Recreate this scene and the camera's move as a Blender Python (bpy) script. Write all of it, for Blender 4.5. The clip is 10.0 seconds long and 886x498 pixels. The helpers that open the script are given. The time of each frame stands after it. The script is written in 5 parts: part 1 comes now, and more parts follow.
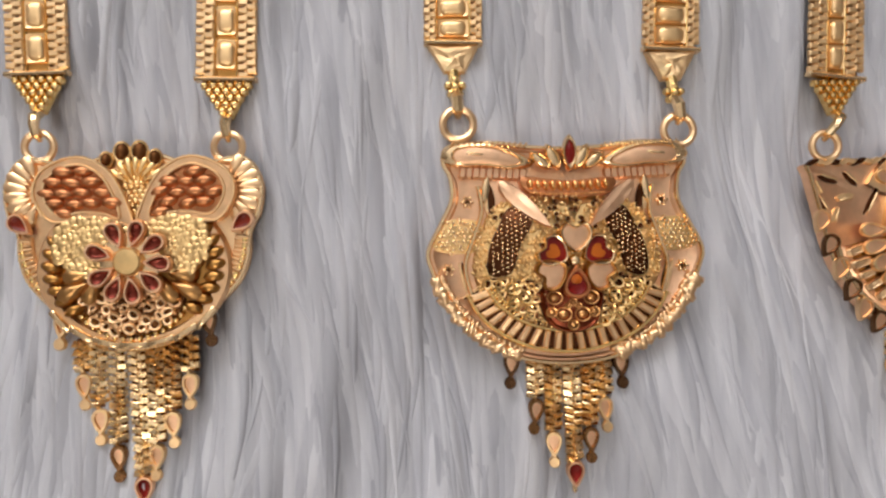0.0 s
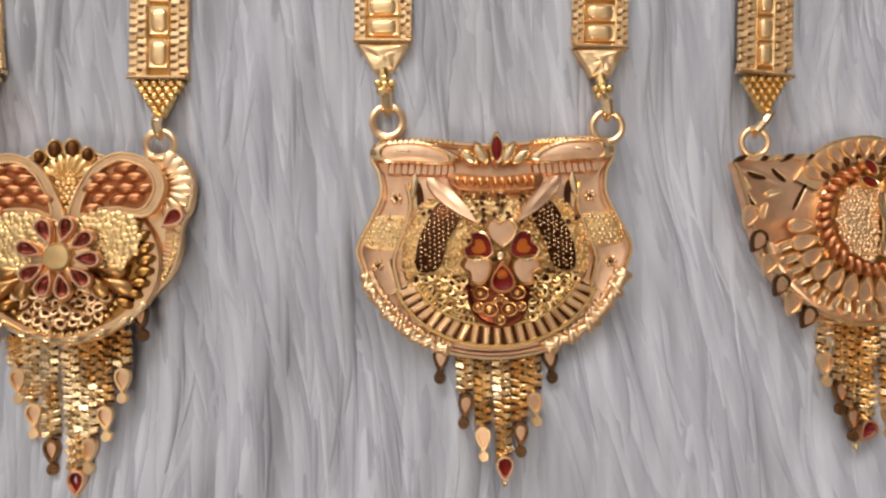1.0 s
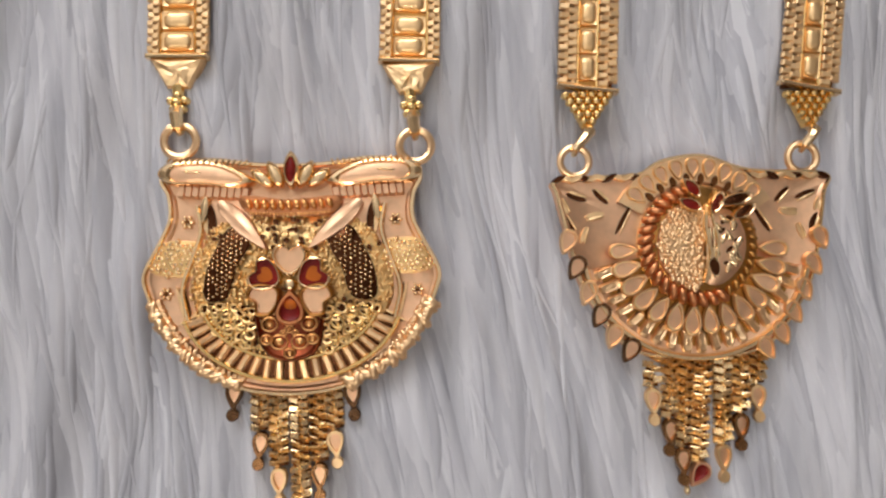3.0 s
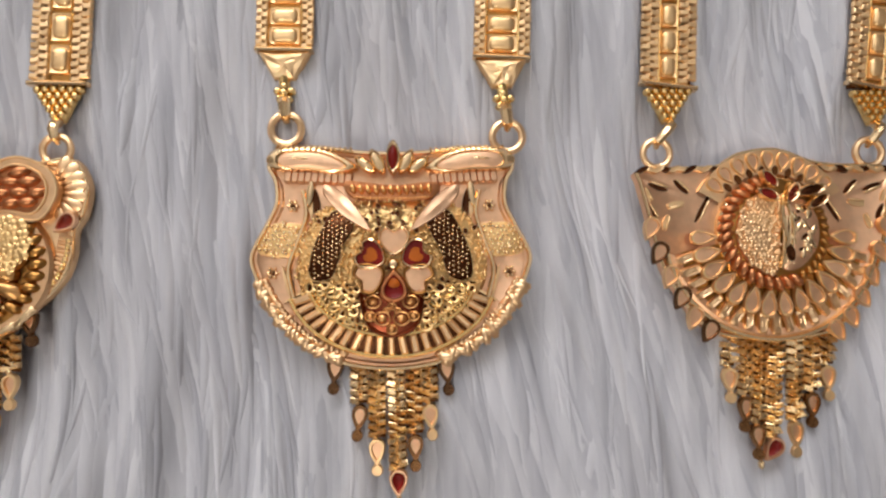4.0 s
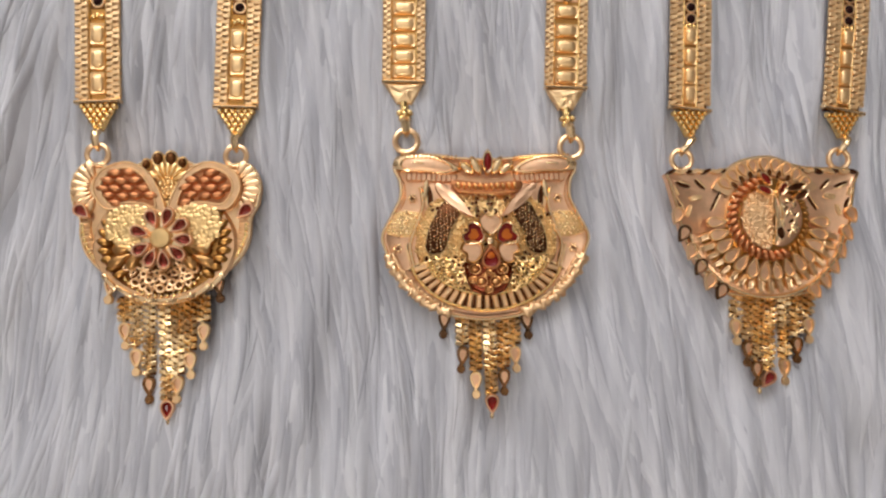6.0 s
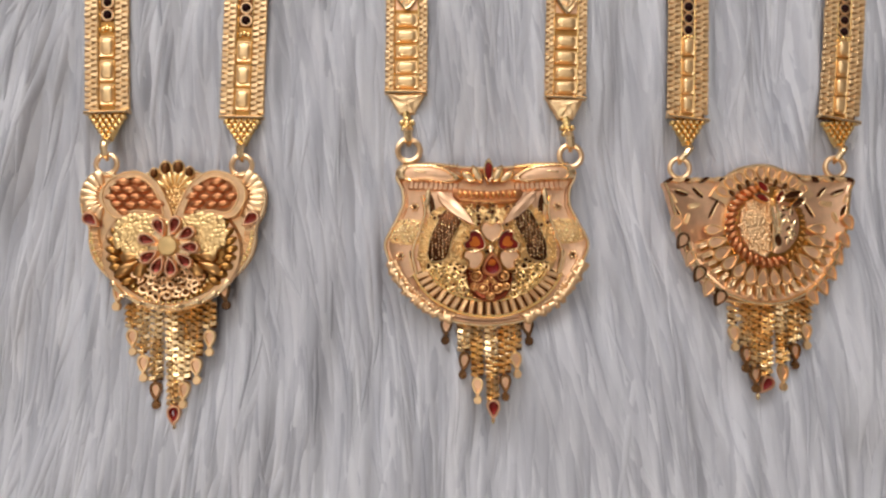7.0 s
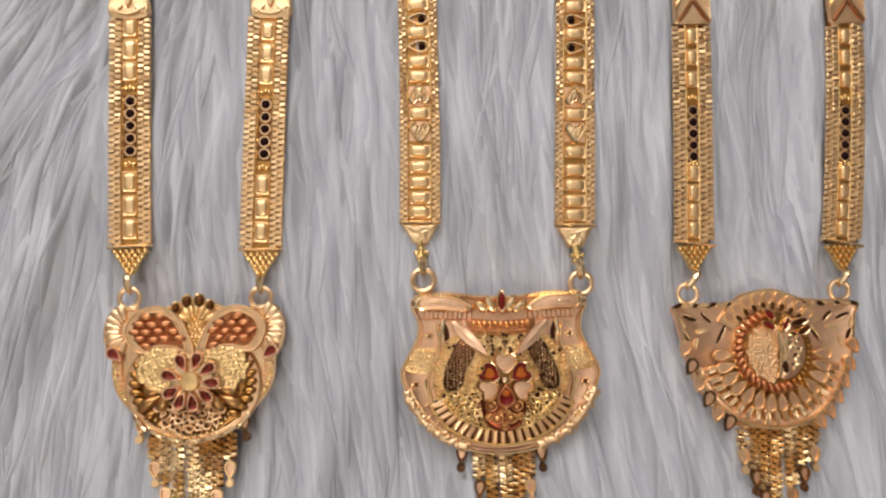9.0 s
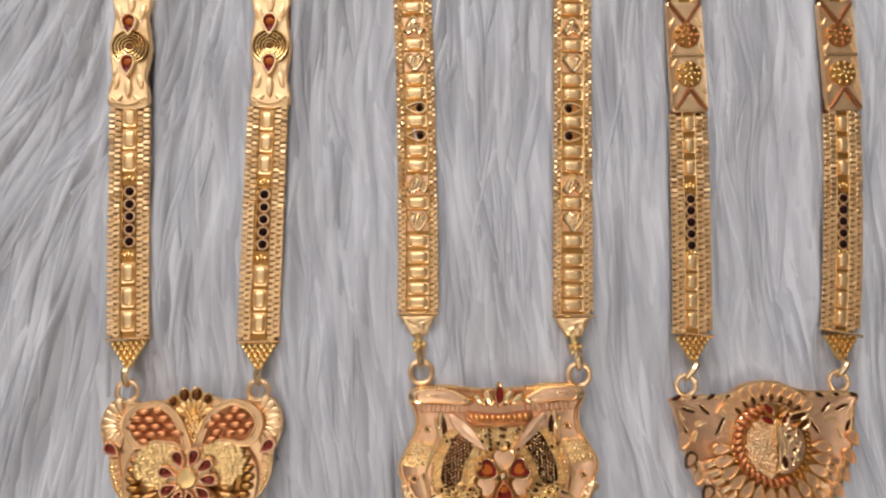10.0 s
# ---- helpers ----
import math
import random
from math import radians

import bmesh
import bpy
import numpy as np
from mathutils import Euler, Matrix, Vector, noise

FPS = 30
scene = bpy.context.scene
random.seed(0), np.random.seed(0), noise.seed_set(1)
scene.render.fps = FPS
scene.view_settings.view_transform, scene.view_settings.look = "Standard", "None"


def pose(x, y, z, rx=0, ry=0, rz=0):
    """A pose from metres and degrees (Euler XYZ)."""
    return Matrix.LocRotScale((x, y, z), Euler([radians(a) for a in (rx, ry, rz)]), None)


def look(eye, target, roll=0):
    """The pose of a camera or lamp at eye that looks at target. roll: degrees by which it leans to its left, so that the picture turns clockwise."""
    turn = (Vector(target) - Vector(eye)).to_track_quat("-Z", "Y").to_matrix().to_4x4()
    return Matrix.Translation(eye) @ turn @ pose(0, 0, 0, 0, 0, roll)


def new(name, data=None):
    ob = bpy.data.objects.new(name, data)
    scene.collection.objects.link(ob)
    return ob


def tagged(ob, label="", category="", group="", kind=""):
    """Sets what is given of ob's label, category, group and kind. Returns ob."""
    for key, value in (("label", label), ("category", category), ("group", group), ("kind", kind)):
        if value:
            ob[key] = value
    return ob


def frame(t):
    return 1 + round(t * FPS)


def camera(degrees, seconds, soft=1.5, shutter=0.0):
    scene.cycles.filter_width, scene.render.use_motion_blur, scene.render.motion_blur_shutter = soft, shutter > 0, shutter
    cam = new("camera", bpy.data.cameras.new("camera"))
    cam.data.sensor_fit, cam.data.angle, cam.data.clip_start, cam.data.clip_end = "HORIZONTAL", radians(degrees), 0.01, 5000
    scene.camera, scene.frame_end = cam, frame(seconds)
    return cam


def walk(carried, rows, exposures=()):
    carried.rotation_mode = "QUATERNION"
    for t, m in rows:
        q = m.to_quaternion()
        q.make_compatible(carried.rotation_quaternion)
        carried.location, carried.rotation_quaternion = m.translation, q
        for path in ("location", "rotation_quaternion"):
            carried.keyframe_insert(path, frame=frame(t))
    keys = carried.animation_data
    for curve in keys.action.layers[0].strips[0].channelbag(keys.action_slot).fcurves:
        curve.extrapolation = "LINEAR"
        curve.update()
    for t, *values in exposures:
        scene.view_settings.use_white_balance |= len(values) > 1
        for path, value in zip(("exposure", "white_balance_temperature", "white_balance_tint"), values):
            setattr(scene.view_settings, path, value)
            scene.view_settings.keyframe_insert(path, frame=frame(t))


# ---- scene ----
# Three long gold necklaces laid side by side on a white long-haired fur throw. Places below are in
# millimetres (x to the right along the row, y up the straps), turned into metres by MM.
MM = 0.001

cam = camera(70.0, 10.0, soft=2.4)
ROWS = [
    (0, -0.02683, -0.01941, 0.11099, 1.319, -2.447, -1.119),
    (0.5, -0.02344, -0.02027, 0.11124, 1.466, -2.286, -0.951),
    (1, -0.01360, -0.02106, 0.11255, 1.659, -1.901, -1.155),
    (1.5, 0.00256, -0.02209, 0.11297, 2.706, -1.485, -1.247),
    (2, 0.01826, -0.01984, 0.11299, 2.000, -0.710, -1.287),
    (2.2, 0.01913, -0.02008, 0.11217, 2.199, -0.903, -1.142),
    (3.3, 0.02252, -0.01927, 0.10530, 3.024, -1.020, -1.136),
    (3.5, 0.01942, -0.02112, 0.10747, 2.794, -1.107, -0.786),
    (4, 0.00511, -0.02405, 0.11177, 3.896, -1.526, -0.490),
    (4.5, -0.00518, -0.02537, 0.11950, 3.625, -1.558, -0.359),
    (5, -0.01323, -0.02725, 0.12932, 3.611, -2.023, -0.322),
    (5.5, -0.01588, -0.02963, 0.14122, 3.622, -2.207, -0.418),
    (6.8, -0.01667, -0.03119, 0.15075, 4.601, -2.099, -0.679),
    (7, -0.01617, -0.03079, 0.15070, 4.545, -1.872, -0.579),
    (7.5, -0.01548, -0.02838, 0.15868, 4.916, -1.949, -0.490),
    (8, -0.01982, -0.02401, 0.15844, 4.930, -2.175, -0.360),
    (8.5, -0.02003, -0.01700, 0.15751, 5.326, -2.080, -0.608),
    (9, -0.01915, -0.00367, 0.15685, 5.851, -1.734, -1.111),
    (9.5, -0.01756, 0.00658, 0.15747, 6.350, -1.492, -1.405),
    (10, -0.01791, 0.01644, 0.15915, 6.658, -1.583, -1.072),
]
walk(cam, [(t, pose(x, y, z, rx, ry, rz)) for t, x, y, z, rx, ry, rz in ROWS])

# ---- light: an assumed overcast window and one assumed ceiling panel, both unseen ----
world = bpy.data.worlds.new("sky")
scene.world = world
world.use_nodes = True
sky = world.node_tree.nodes.new("ShaderNodeTexSky")
sky.sky_type, sky.sun_disc = "NISHITA", False
sky.sun_elevation, sky.sun_rotation = radians(40), radians(20)
world.node_tree.links.new(sky.outputs[0], world.node_tree.nodes["Background"].inputs[0])
world.node_tree.nodes["Background"].inputs[1].default_value = 0.1
scene.view_settings.exposure = -0.65


def area_lamp(name, m, sx, sy, watts, colour):
    data = bpy.data.lights.new(name, "AREA")
    data.shape, data.size, data.size_y = "RECTANGLE", sx, sy
    data.energy, data.color = watts, colour
    ob = new(name, data)
    ob.matrix_world = m
    return ob


area_lamp("assumed_window_light", look((-0.65, 1.74, 1.35), (-0.45, -1.0, 1.55)), 2.1, 1.1, 75, (0.96, 0.97, 1.0))
area_lamp("assumed_panel_light", look((-0.5, -1.42, 2.36), (-0.5, -1.42, 0.0)), 0.6, 0.6, 18, (1.0, 0.94, 0.86))


# ---- materials ----
def material(name, colour, rough, metal=0.0, grain=0.0, scale=900.0, stain=0.12, coat=0.0, bump=0.25, island=0.0, gloss=0.5):
    m = bpy.data.materials.new(name)
    m.use_nodes = True
    nt = m.node_tree
    p = nt.nodes["Principled BSDF"]
    p.inputs["Roughness"].default_value, p.inputs["Metallic"].default_value = rough, metal
    p.inputs["Coat Weight"].default_value = coat
    p.inputs["Coat Roughness"].default_value = 0.08
    p.inputs["Specular IOR Level"].default_value = gloss
    at = nt.nodes.new("ShaderNodeTexCoord")
    wide = nt.nodes.new("ShaderNodeTexNoise")
    wide.inputs["Scale"].default_value, wide.inputs["Detail"].default_value = scale * 0.22, 3
    fine = nt.nodes.new("ShaderNodeTexNoise")
    fine.inputs["Scale"].default_value, fine.inputs["Detail"].default_value = scale, 4
    for n in (wide, fine):
        nt.links.new(at.outputs["Object"], n.inputs["Vector"])
    ramp = nt.nodes.new("ShaderNodeMapRange")
    ramp.inputs["From Min"].default_value, ramp.inputs["From Max"].default_value = 0.3, 0.7
    ramp.inputs["To Min"].default_value, ramp.inputs["To Max"].default_value = 1 - stain, 1 + stain * 0.5
    nt.links.new(wide.outputs["Fac"], ramp.inputs["Value"])
    tint = nt.nodes.new("ShaderNodeMix")
    tint.data_type, tint.blend_type = "RGBA", "MULTIPLY"
    tint.inputs["Factor"].default_value = 1.0
    tint.inputs["A"].default_value = (*colour, 1)
    value = ramp.outputs["Result"]
    if island:
        geo = nt.nodes.new("ShaderNodeNewGeometry")
        spread = nt.nodes.new("ShaderNodeMapRange")
        spread.inputs["To Min"].default_value, spread.inputs["To Max"].default_value = 1 - island, 1.0
        nt.links.new(geo.outputs["Random Per Island"], spread.inputs["Value"])
        times = nt.nodes.new("ShaderNodeMath")
        times.operation = "MULTIPLY"
        nt.links.new(value, times.inputs[0])
        nt.links.new(spread.outputs["Result"], times.inputs[1])
        value = times.outputs[0]
    nt.links.new(value, tint.inputs["B"])
    nt.links.new(tint.outputs["Result"], p.inputs["Base Color"])
    if rough < 0.9:
        wear = nt.nodes.new("ShaderNodeMapRange")
        wear.inputs["To Min"].default_value, wear.inputs["To Max"].default_value = max(0.03, rough - 0.10), rough + 0.12
        nt.links.new(fine.outputs["Fac"], wear.inputs["Value"])
        nt.links.new(wear.outputs["Result"], p.inputs["Roughness"])
    if grain:
        b = nt.nodes.new("ShaderNodeBump")
        b.inputs["Strength"].default_value, b.inputs["Distance"].default_value = bump, grain
        nt.links.new(fine.outputs["Fac"], b.inputs["Height"])
        nt.links.new(b.outputs["Normal"], p.inputs["Normal"])
    return m


SATIN = material("satin_rose_gold", (0.94, 0.58, 0.35), 0.41, 1, 0.00006, 2500, 0.10)
GOLD = material("polished_gold", (1.0, 0.715, 0.40), 0.20, 1, 0.00010, 900, 0.12)
YELLOW = material("yellow_gold", (0.98, 0.675, 0.275), 0.24, 1, 0.00010, 1400, 0.16)
COPPER = material("antique_copper", (0.69, 0.285, 0.12), 0.38, 1, 0.0001, 1200, 0.25)
BRONZE = material("antique_bronze", (0.56, 0.275, 0.075), 0.32, 1, 0.0001, 1200, 0.3)
# Brown metal of beads and backings; in gaps and openwork it paints shade.
RECESS = material("brown_metal_and_shade", (0.19, 0.075, 0.026), 0.5, 1, 0.0002, 1500, 0.4)
# Black reflections on polished rims, put into the base colour.
DARK = material("dark_reflection_metal", (0.17, 0.087, 0.042), 0.28, 1, 0.00006, 1500, 0.3)
RED = material("red_enamel", (0.21, 0.010, 0.006), 0.36, 0, 0.00008, 1300, 0.35, gloss=0.22)
AMBER = material("amber_enamel", (0.55, 0.13, 0.012), 0.36, 0, 0.00008, 1300, 0.35, gloss=0.22)
ROSE = material("copper_red_enamel", (0.25, 0.024, 0.007), 0.34, 0, 0.00008, 1300, 0.4, gloss=0.25)
UMBER = material("brown_bronze", (0.62, 0.33, 0.12), 0.32, 1, 0.0001, 1200, 0.25)
BLACK = material("black_bead", (0.022, 0.006, 0.005), 0.55, 0, 0, 1000, 0.1, gloss=0.05)
BRIGHT = material("bright_link_gold", (1.0, 0.69, 0.37), 0.43, 1, 0.00008, 1500, 0.14)
CUSHION = material("cushion_gold", (0.99, 0.665, 0.335), 0.40, 1, 0.00006, 900, 0.16)
GARNET = material("garnet_foil", (0.22, 0.03, 0.013), 0.28, 0.65, 0.00006, 1300, 0.4)
TONGUE = material("dark_copper_foil", (0.27, 0.066, 0.03), 0.30, 1, 0.0001, 1200, 0.3)
KIDNEY = material("frosted_yellow_gold", (0.95, 0.64, 0.285), 0.37, 1, 0.0001, 1800, 0.18)
CHAIN = material("chain_gold", (1.0, 0.735, 0.405), 0.27, 1, 0.00006, 1500, 0.12)
AMBERGOLD = material("orange_gold", (0.90, 0.47, 0.17), 0.30, 1, 0.00008, 1300, 0.2)
BROWNED = material("browned_satin_gold", (0.84, 0.53, 0.29), 0.40, 1, 0.00006, 2000, 0.14)
# Weaker dark reflection on tassel charm rims, painted as a browner gold.
DIM_REFLECT = material("dim_reflection_rim", (0.34, 0.17, 0.07), 0.28, 1, 0.00006, 1500, 0.25)
DEEP = material("deep_copper", (0.58, 0.24, 0.10), 0.30, 1, 0.0001, 1200, 0.3)
PALE = material("brushed_gold", (0.99, 0.66, 0.365), 0.37, 1, 0.00008, 1800, 0.10)


def fur_material():
    """Soft white hair: half of the light goes through it."""
    m = bpy.data.materials.new("white_fur")
    m.use_nodes = True
    nt = m.node_tree
    nt.nodes.remove(nt.nodes["Principled BSDF"])
    at = nt.nodes.new("ShaderNodeTexCoord")
    stretch = nt.nodes.new("ShaderNodeMapping")
    stretch.inputs["Scale"].default_value = (300, 34, 60)
    streak = nt.nodes.new("ShaderNodeTexNoise")
    streak.inputs["Scale"].default_value, streak.inputs["Detail"].default_value = 1.0, 5
    nt.links.new(at.outputs["Object"], stretch.inputs["Vector"])
    nt.links.new(stretch.outputs["Vector"], streak.inputs["Vector"])
    geo = nt.nodes.new("ShaderNodeNewGeometry")
    half = nt.nodes.new("ShaderNodeMath")
    half.operation = "MULTIPLY_ADD"
    half.inputs[1].default_value = 0.45
    nt.links.new(geo.outputs["Random Per Island"], half.inputs[0])
    nt.links.new(streak.outputs["Fac"], half.inputs[2])
    ramp = nt.nodes.new("ShaderNodeValToRGB")
    ramp.color_ramp.elements[0].position, ramp.color_ramp.elements[0].color = 0.35, (0.625, 0.62, 0.652, 1)
    ramp.color_ramp.elements[1].position, ramp.color_ramp.elements[1].color = 1.0, (0.965, 0.955, 0.97, 1)
    nt.links.new(half.outputs[0], ramp.inputs["Fac"])
    skin, leak, mix = nt.nodes.new("ShaderNodeBsdfDiffuse"), nt.nodes.new("ShaderNodeBsdfTranslucent"), nt.nodes.new("ShaderNodeMixShader")
    mix.inputs["Fac"].default_value = 0.5
    for n, k in ((skin, 1), (leak, 2)):
        nt.links.new(ramp.outputs["Color"], n.inputs["Color"])
        nt.links.new(n.outputs[0], mix.inputs[k])
    nt.links.new(mix.outputs[0], nt.nodes["Material Output"].inputs["Surface"])
    return m


FUR = fur_material()
HIDE = material("fur_backing", (0.55, 0.55, 0.57), 0.9, 0, 0.0006, 400, 0.2)
# Dark walls and a pale ceiling, chosen to shape reflections in the gold.
PLASTER = material("wall_plaster", (0.30, 0.27, 0.25), 0.85, 0, 0.0008, 60, 0.06)
CEILING = material("ceiling_paint", (0.88, 0.86, 0.84), 0.85, 0, 0.0006, 60, 0.05)
FLOOR = material("floor_stone", (0.38, 0.34, 0.30), 0.45, 0, 0.0004, 30, 0.15)
FRAME = material("window_paint", (0.75, 0.74, 0.72), 0.4, 0, 0.0002, 80, 0.05)
PANEL = bpy.data.materials.new("lamp_diffuser")
PANEL.use_nodes = True
PANEL.node_tree.nodes["Principled BSDF"].inputs["Emission Color"].default_value = (1.0, 0.95, 0.88, 1)
PANEL.node_tree.nodes["Principled BSDF"].inputs["Emission Strength"].default_value = 6.0


# ---- mesh building ----
class Geo:
    """Points and faces in millimetres, with a material slot for each face."""

    def __init__(self):
        self.v, self.f, self.m = [], [], []

    def add(self, verts, faces, slot=0):
        k = len(self.v)
        self.v += [tuple(p) for p in verts]
        self.f += [tuple(k + i for i in q) for q in faces]
        self.m += [slot] * len(faces)

    def mesh(self, name, mats, smooth=True):
        me = bpy.data.meshes.new(name)
        me.from_pydata([(x * MM, y * MM, z * MM) for x, y, z in self.v], [], self.f)
        for m in mats if isinstance(mats, (list, tuple)) else [mats]:
            me.materials.append(m)
        me.polygons.foreach_set("material_index", self.m)
        if smooth:
            me.polygons.foreach_set("use_smooth", [True] * len(self.f))
            me.set_sharp_from_angle(angle=radians(38))
        me.update()
        return me


def part(name, geo, mats, parent, label="", smooth=True):
    ob = new(name, geo.mesh(name, mats, smooth))
    ob.parent = parent
    return tagged(ob, label)


def piece(name, me, parent, x, y, z=0.0, turn=0.0, size=1.0, label=""):
    ob = new(name, me)
    ob.parent = parent
    ob.location, ob.rotation_euler, ob.scale = (x * MM, y * MM, z * MM), (0, 0, radians(turn)), (size, abs(size), abs(size))
    return tagged(ob, label)


def spline(points, n=6, closed=True):
    """Catmull-Rom through the points, n steps to each span."""
    p = np.array(points, float)
    k = len(p)
    out = []
    for i in range(k if closed else k - 1):
        a, b, c, d = (p[(i + j) % k] if closed else p[min(max(i + j, 0), k - 1)] for j in (-1, 0, 1, 2))
        for s in range(n):
            t = s / n
            out.append(0.5 * (2 * b + (c - a) * t + (2 * a - 5 * b + 4 * c - d) * t * t + (3 * b - a - 3 * c + d) * t ** 3))
    if not closed:
        out.append(p[-1])
    return np.array(out)


def both(half):
    """A closed outline from its right half, listed from the top to the bottom."""
    return list(half) + [(-x, y) for x, y in reversed(half) if abs(x) > 1e-6]


def shell(g, outline, prof, centre=None, lift=None, slots=None):
    """A raised form over an outline: prof lists (share of the outline, height) from the lower rim inwards."""
    o = np.array(outline, float)
    c = np.array(centre if centre is not None else o.mean(0), float)
    n = len(o)
    verts, faces, marks = [], [], []
    for s, z in prof:
        for p in c + (o - c) * s:
            verts.append((p[0], p[1], z + (lift(p[0], p[1]) if lift else 0)))
    for r in range(len(prof) - 1):
        for i in range(n):
            j = (i + 1) % n
            faces.append((r * n + i, r * n + j, (r + 1) * n + j, (r + 1) * n + i))
            marks.append(slots[r] if slots else 0)
    top = len(verts)
    verts.append((c[0], c[1], prof[-1][1] + (lift(*c) if lift else 0)))
    k = (len(prof) - 1) * n
    for i in range(n):
        faces.append((k + i, k + (i + 1) % n, top))
        marks.append(slots[-1] if slots else 0)
    faces.append(tuple(range(n - 1, -1, -1)))
    marks.append(0)
    area = sum(o[i - 1][0] * o[i][1] - o[i][0] * o[i - 1][1] for i in range(n))
    if area < 0:
        faces = [tuple(reversed(q)) for q in faces]
    base = len(g.f)
    g.add(verts, faces)
    g.m[base:] = marks


def bead(g, x, y, z, rx, ry=None, h=None, turn=0.0, seg=8, slot=0):
    """A rounded grain with its foot at z."""
    ry, h = ry or rx, h or rx
    ca, sa = math.cos(radians(turn)), math.sin(radians(turn))
    verts, faces = [], []
    for s, k in ((1.0, -0.25), (0.94, 0.34), (0.64, 0.78)):
        for i in range(seg):
            a = 2 * math.pi * i / seg
            u, w = rx * s * math.cos(a), ry * s * math.sin(a)
            verts.append((x + u * ca - w * sa, y + u * sa + w * ca, z + h * k))
    verts.append((x, y, z + h))
    for r in range(2):
        for i in range(seg):
            j = (i + 1) % seg
            faces.append((r * seg + i, r * seg + j, (r + 1) * seg + j, (r + 1) * seg + i))
    for i in range(seg):
        faces.append((2 * seg + i, 2 * seg + (i + 1) % seg, 3 * seg))
    g.add(verts, faces, slot)


def tube(g, path, r, closed=False, k=6, slot=0, flat=1.0):
    p = np.array(path, float)
    n = len(p)
    verts, faces = [], []
    for i in range(n):
        a, b = (p[i - 1], p[(i + 1) % n]) if closed else (p[max(i - 1, 0)], p[min(i + 1, n - 1)])
        d = Vector(b - a).normalized()
        up = Vector((0, 0, 1)) if abs(d.z) < 0.9 else Vector((0, 1, 0))
        side = d.cross(up).normalized()
        up = side.cross(d)
        rr = r[i] if isinstance(r, (list, tuple, np.ndarray)) else r
        for j in range(k):
            t = 2 * math.pi * j / k
            verts.append(Vector(p[i]) + side * (rr * math.cos(t)) + up * (rr * flat * math.sin(t)))
    for i in range(n if closed else n - 1):
        for j in range(k):
            a, b, q = i * k, ((i + 1) % n) * k, (j + 1) % k
            faces.append((a + j, b + j, b + q, a + q))
    if not closed:
        faces.append(tuple(range(k)))
        faces.append(tuple((n - 1) * k + j for j in reversed(range(k))))
    g.add(verts, faces, slot)


def block(g, x, y, z, lx, ly, h, turn=0.0, edge=0.25, slot=0, tip=0.0, nod=0.0):
    """A bar with chamfered upper edges, its foot at z; tip and nod tilt its top along x and y."""
    ca, sa = math.cos(radians(turn)), math.sin(radians(turn))
    verts = []
    for k, (s, zz) in enumerate(((0, 0), (0, h - edge), (edge, h))):
        for sx, sy in ((-1, -1), (1, -1), (1, 1), (-1, 1)):
            u, w = sx * (lx / 2 - s), sy * (ly / 2 - s)
            verts.append((x + u * ca - w * sa, y + u * sa + w * ca, z + zz + (tip * sx + nod * sy if k else 0)))
    faces = [(3, 2, 1, 0), (8, 9, 10, 11)]
    for r in (0, 4):
        for i in range(4):
            j = (i + 1) % 4
            faces.append((r + i, r + j, r + 4 + j, r + 4 + i))
    g.add(verts, faces, slot)


def arc(cx, cy, rx, ry, a0, a1, n, z=None):
    """Points on an ellipse between two angles in degrees."""
    out = []
    for i in range(n):
        a = radians(a0 + (a1 - a0) * i / (n - 1))
        q = (cx + rx * math.cos(a), cy + ry * math.sin(a))
        out.append(q if z is None else (*q, z(*q) if callable(z) else z))
    return out


def teardrop(l, w, n=22):
    """A drop, round at the top (y > 0) and pointed at the bottom, about its middle."""
    turns = [2 * math.pi * i / n for i in range(n)]
    return [(w / 2 * 1.12 * math.sin(t) * (0.62 + 0.5 * math.cos(t)) ** 0.55, l / 2 * math.cos(t)) for t in turns]


def marquise(l, w, n=16):
    """A pointed oval along y about its middle."""
    return [(w / 2 * math.copysign(abs(math.sin(t)) ** 1.35, math.sin(t)), l / 2 * math.cos(t)) for t in (2 * math.pi * i / n for i in range(n))]


def placed(outline, x, y, turn=0.0, size=1.0):
    ca, sa = math.cos(radians(turn)) * size, math.sin(radians(turn)) * size
    return [(x + u * ca - w * sa, y + u * sa + w * ca) for u, w in outline]


def inside(p, poly):
    x, y = p
    hit = False
    for i in range(len(poly)):
        (x0, y0), (x1, y1) = poly[i - 1], poly[i]
        if (y0 > y) != (y1 > y) and x < (x1 - x0) * (y - y0) / (y1 - y0) + x0:
            hit = not hit
    return hit


def grains(g, poly, step, r, z, jitter=0.15, h=None, rng=random, skip=0.0):
    """A field of grains over an outline."""
    xs, ys = [p[0] for p in poly], [p[1] for p in poly]
    row, y = 0, min(ys)
    while y < max(ys):
        x = min(xs) + (step / 2 if row % 2 else 0)
        while x < max(xs):
            q = (x + rng.uniform(-jitter, jitter) * step, y + rng.uniform(-jitter, jitter) * step)
            if inside(q, poly) and rng.random() >= skip:
                rr = r * rng.uniform(0.8, 1.15)
                bead(g, q[0], q[1], z(*q) if callable(z) else z, rr, rr * rng.uniform(0.85, 1.15), (h or r) * rng.uniform(0.8, 1.2), rng.uniform(0, 90), seg=6)
            x += step
        row, y = row + 1, y + step * 0.87


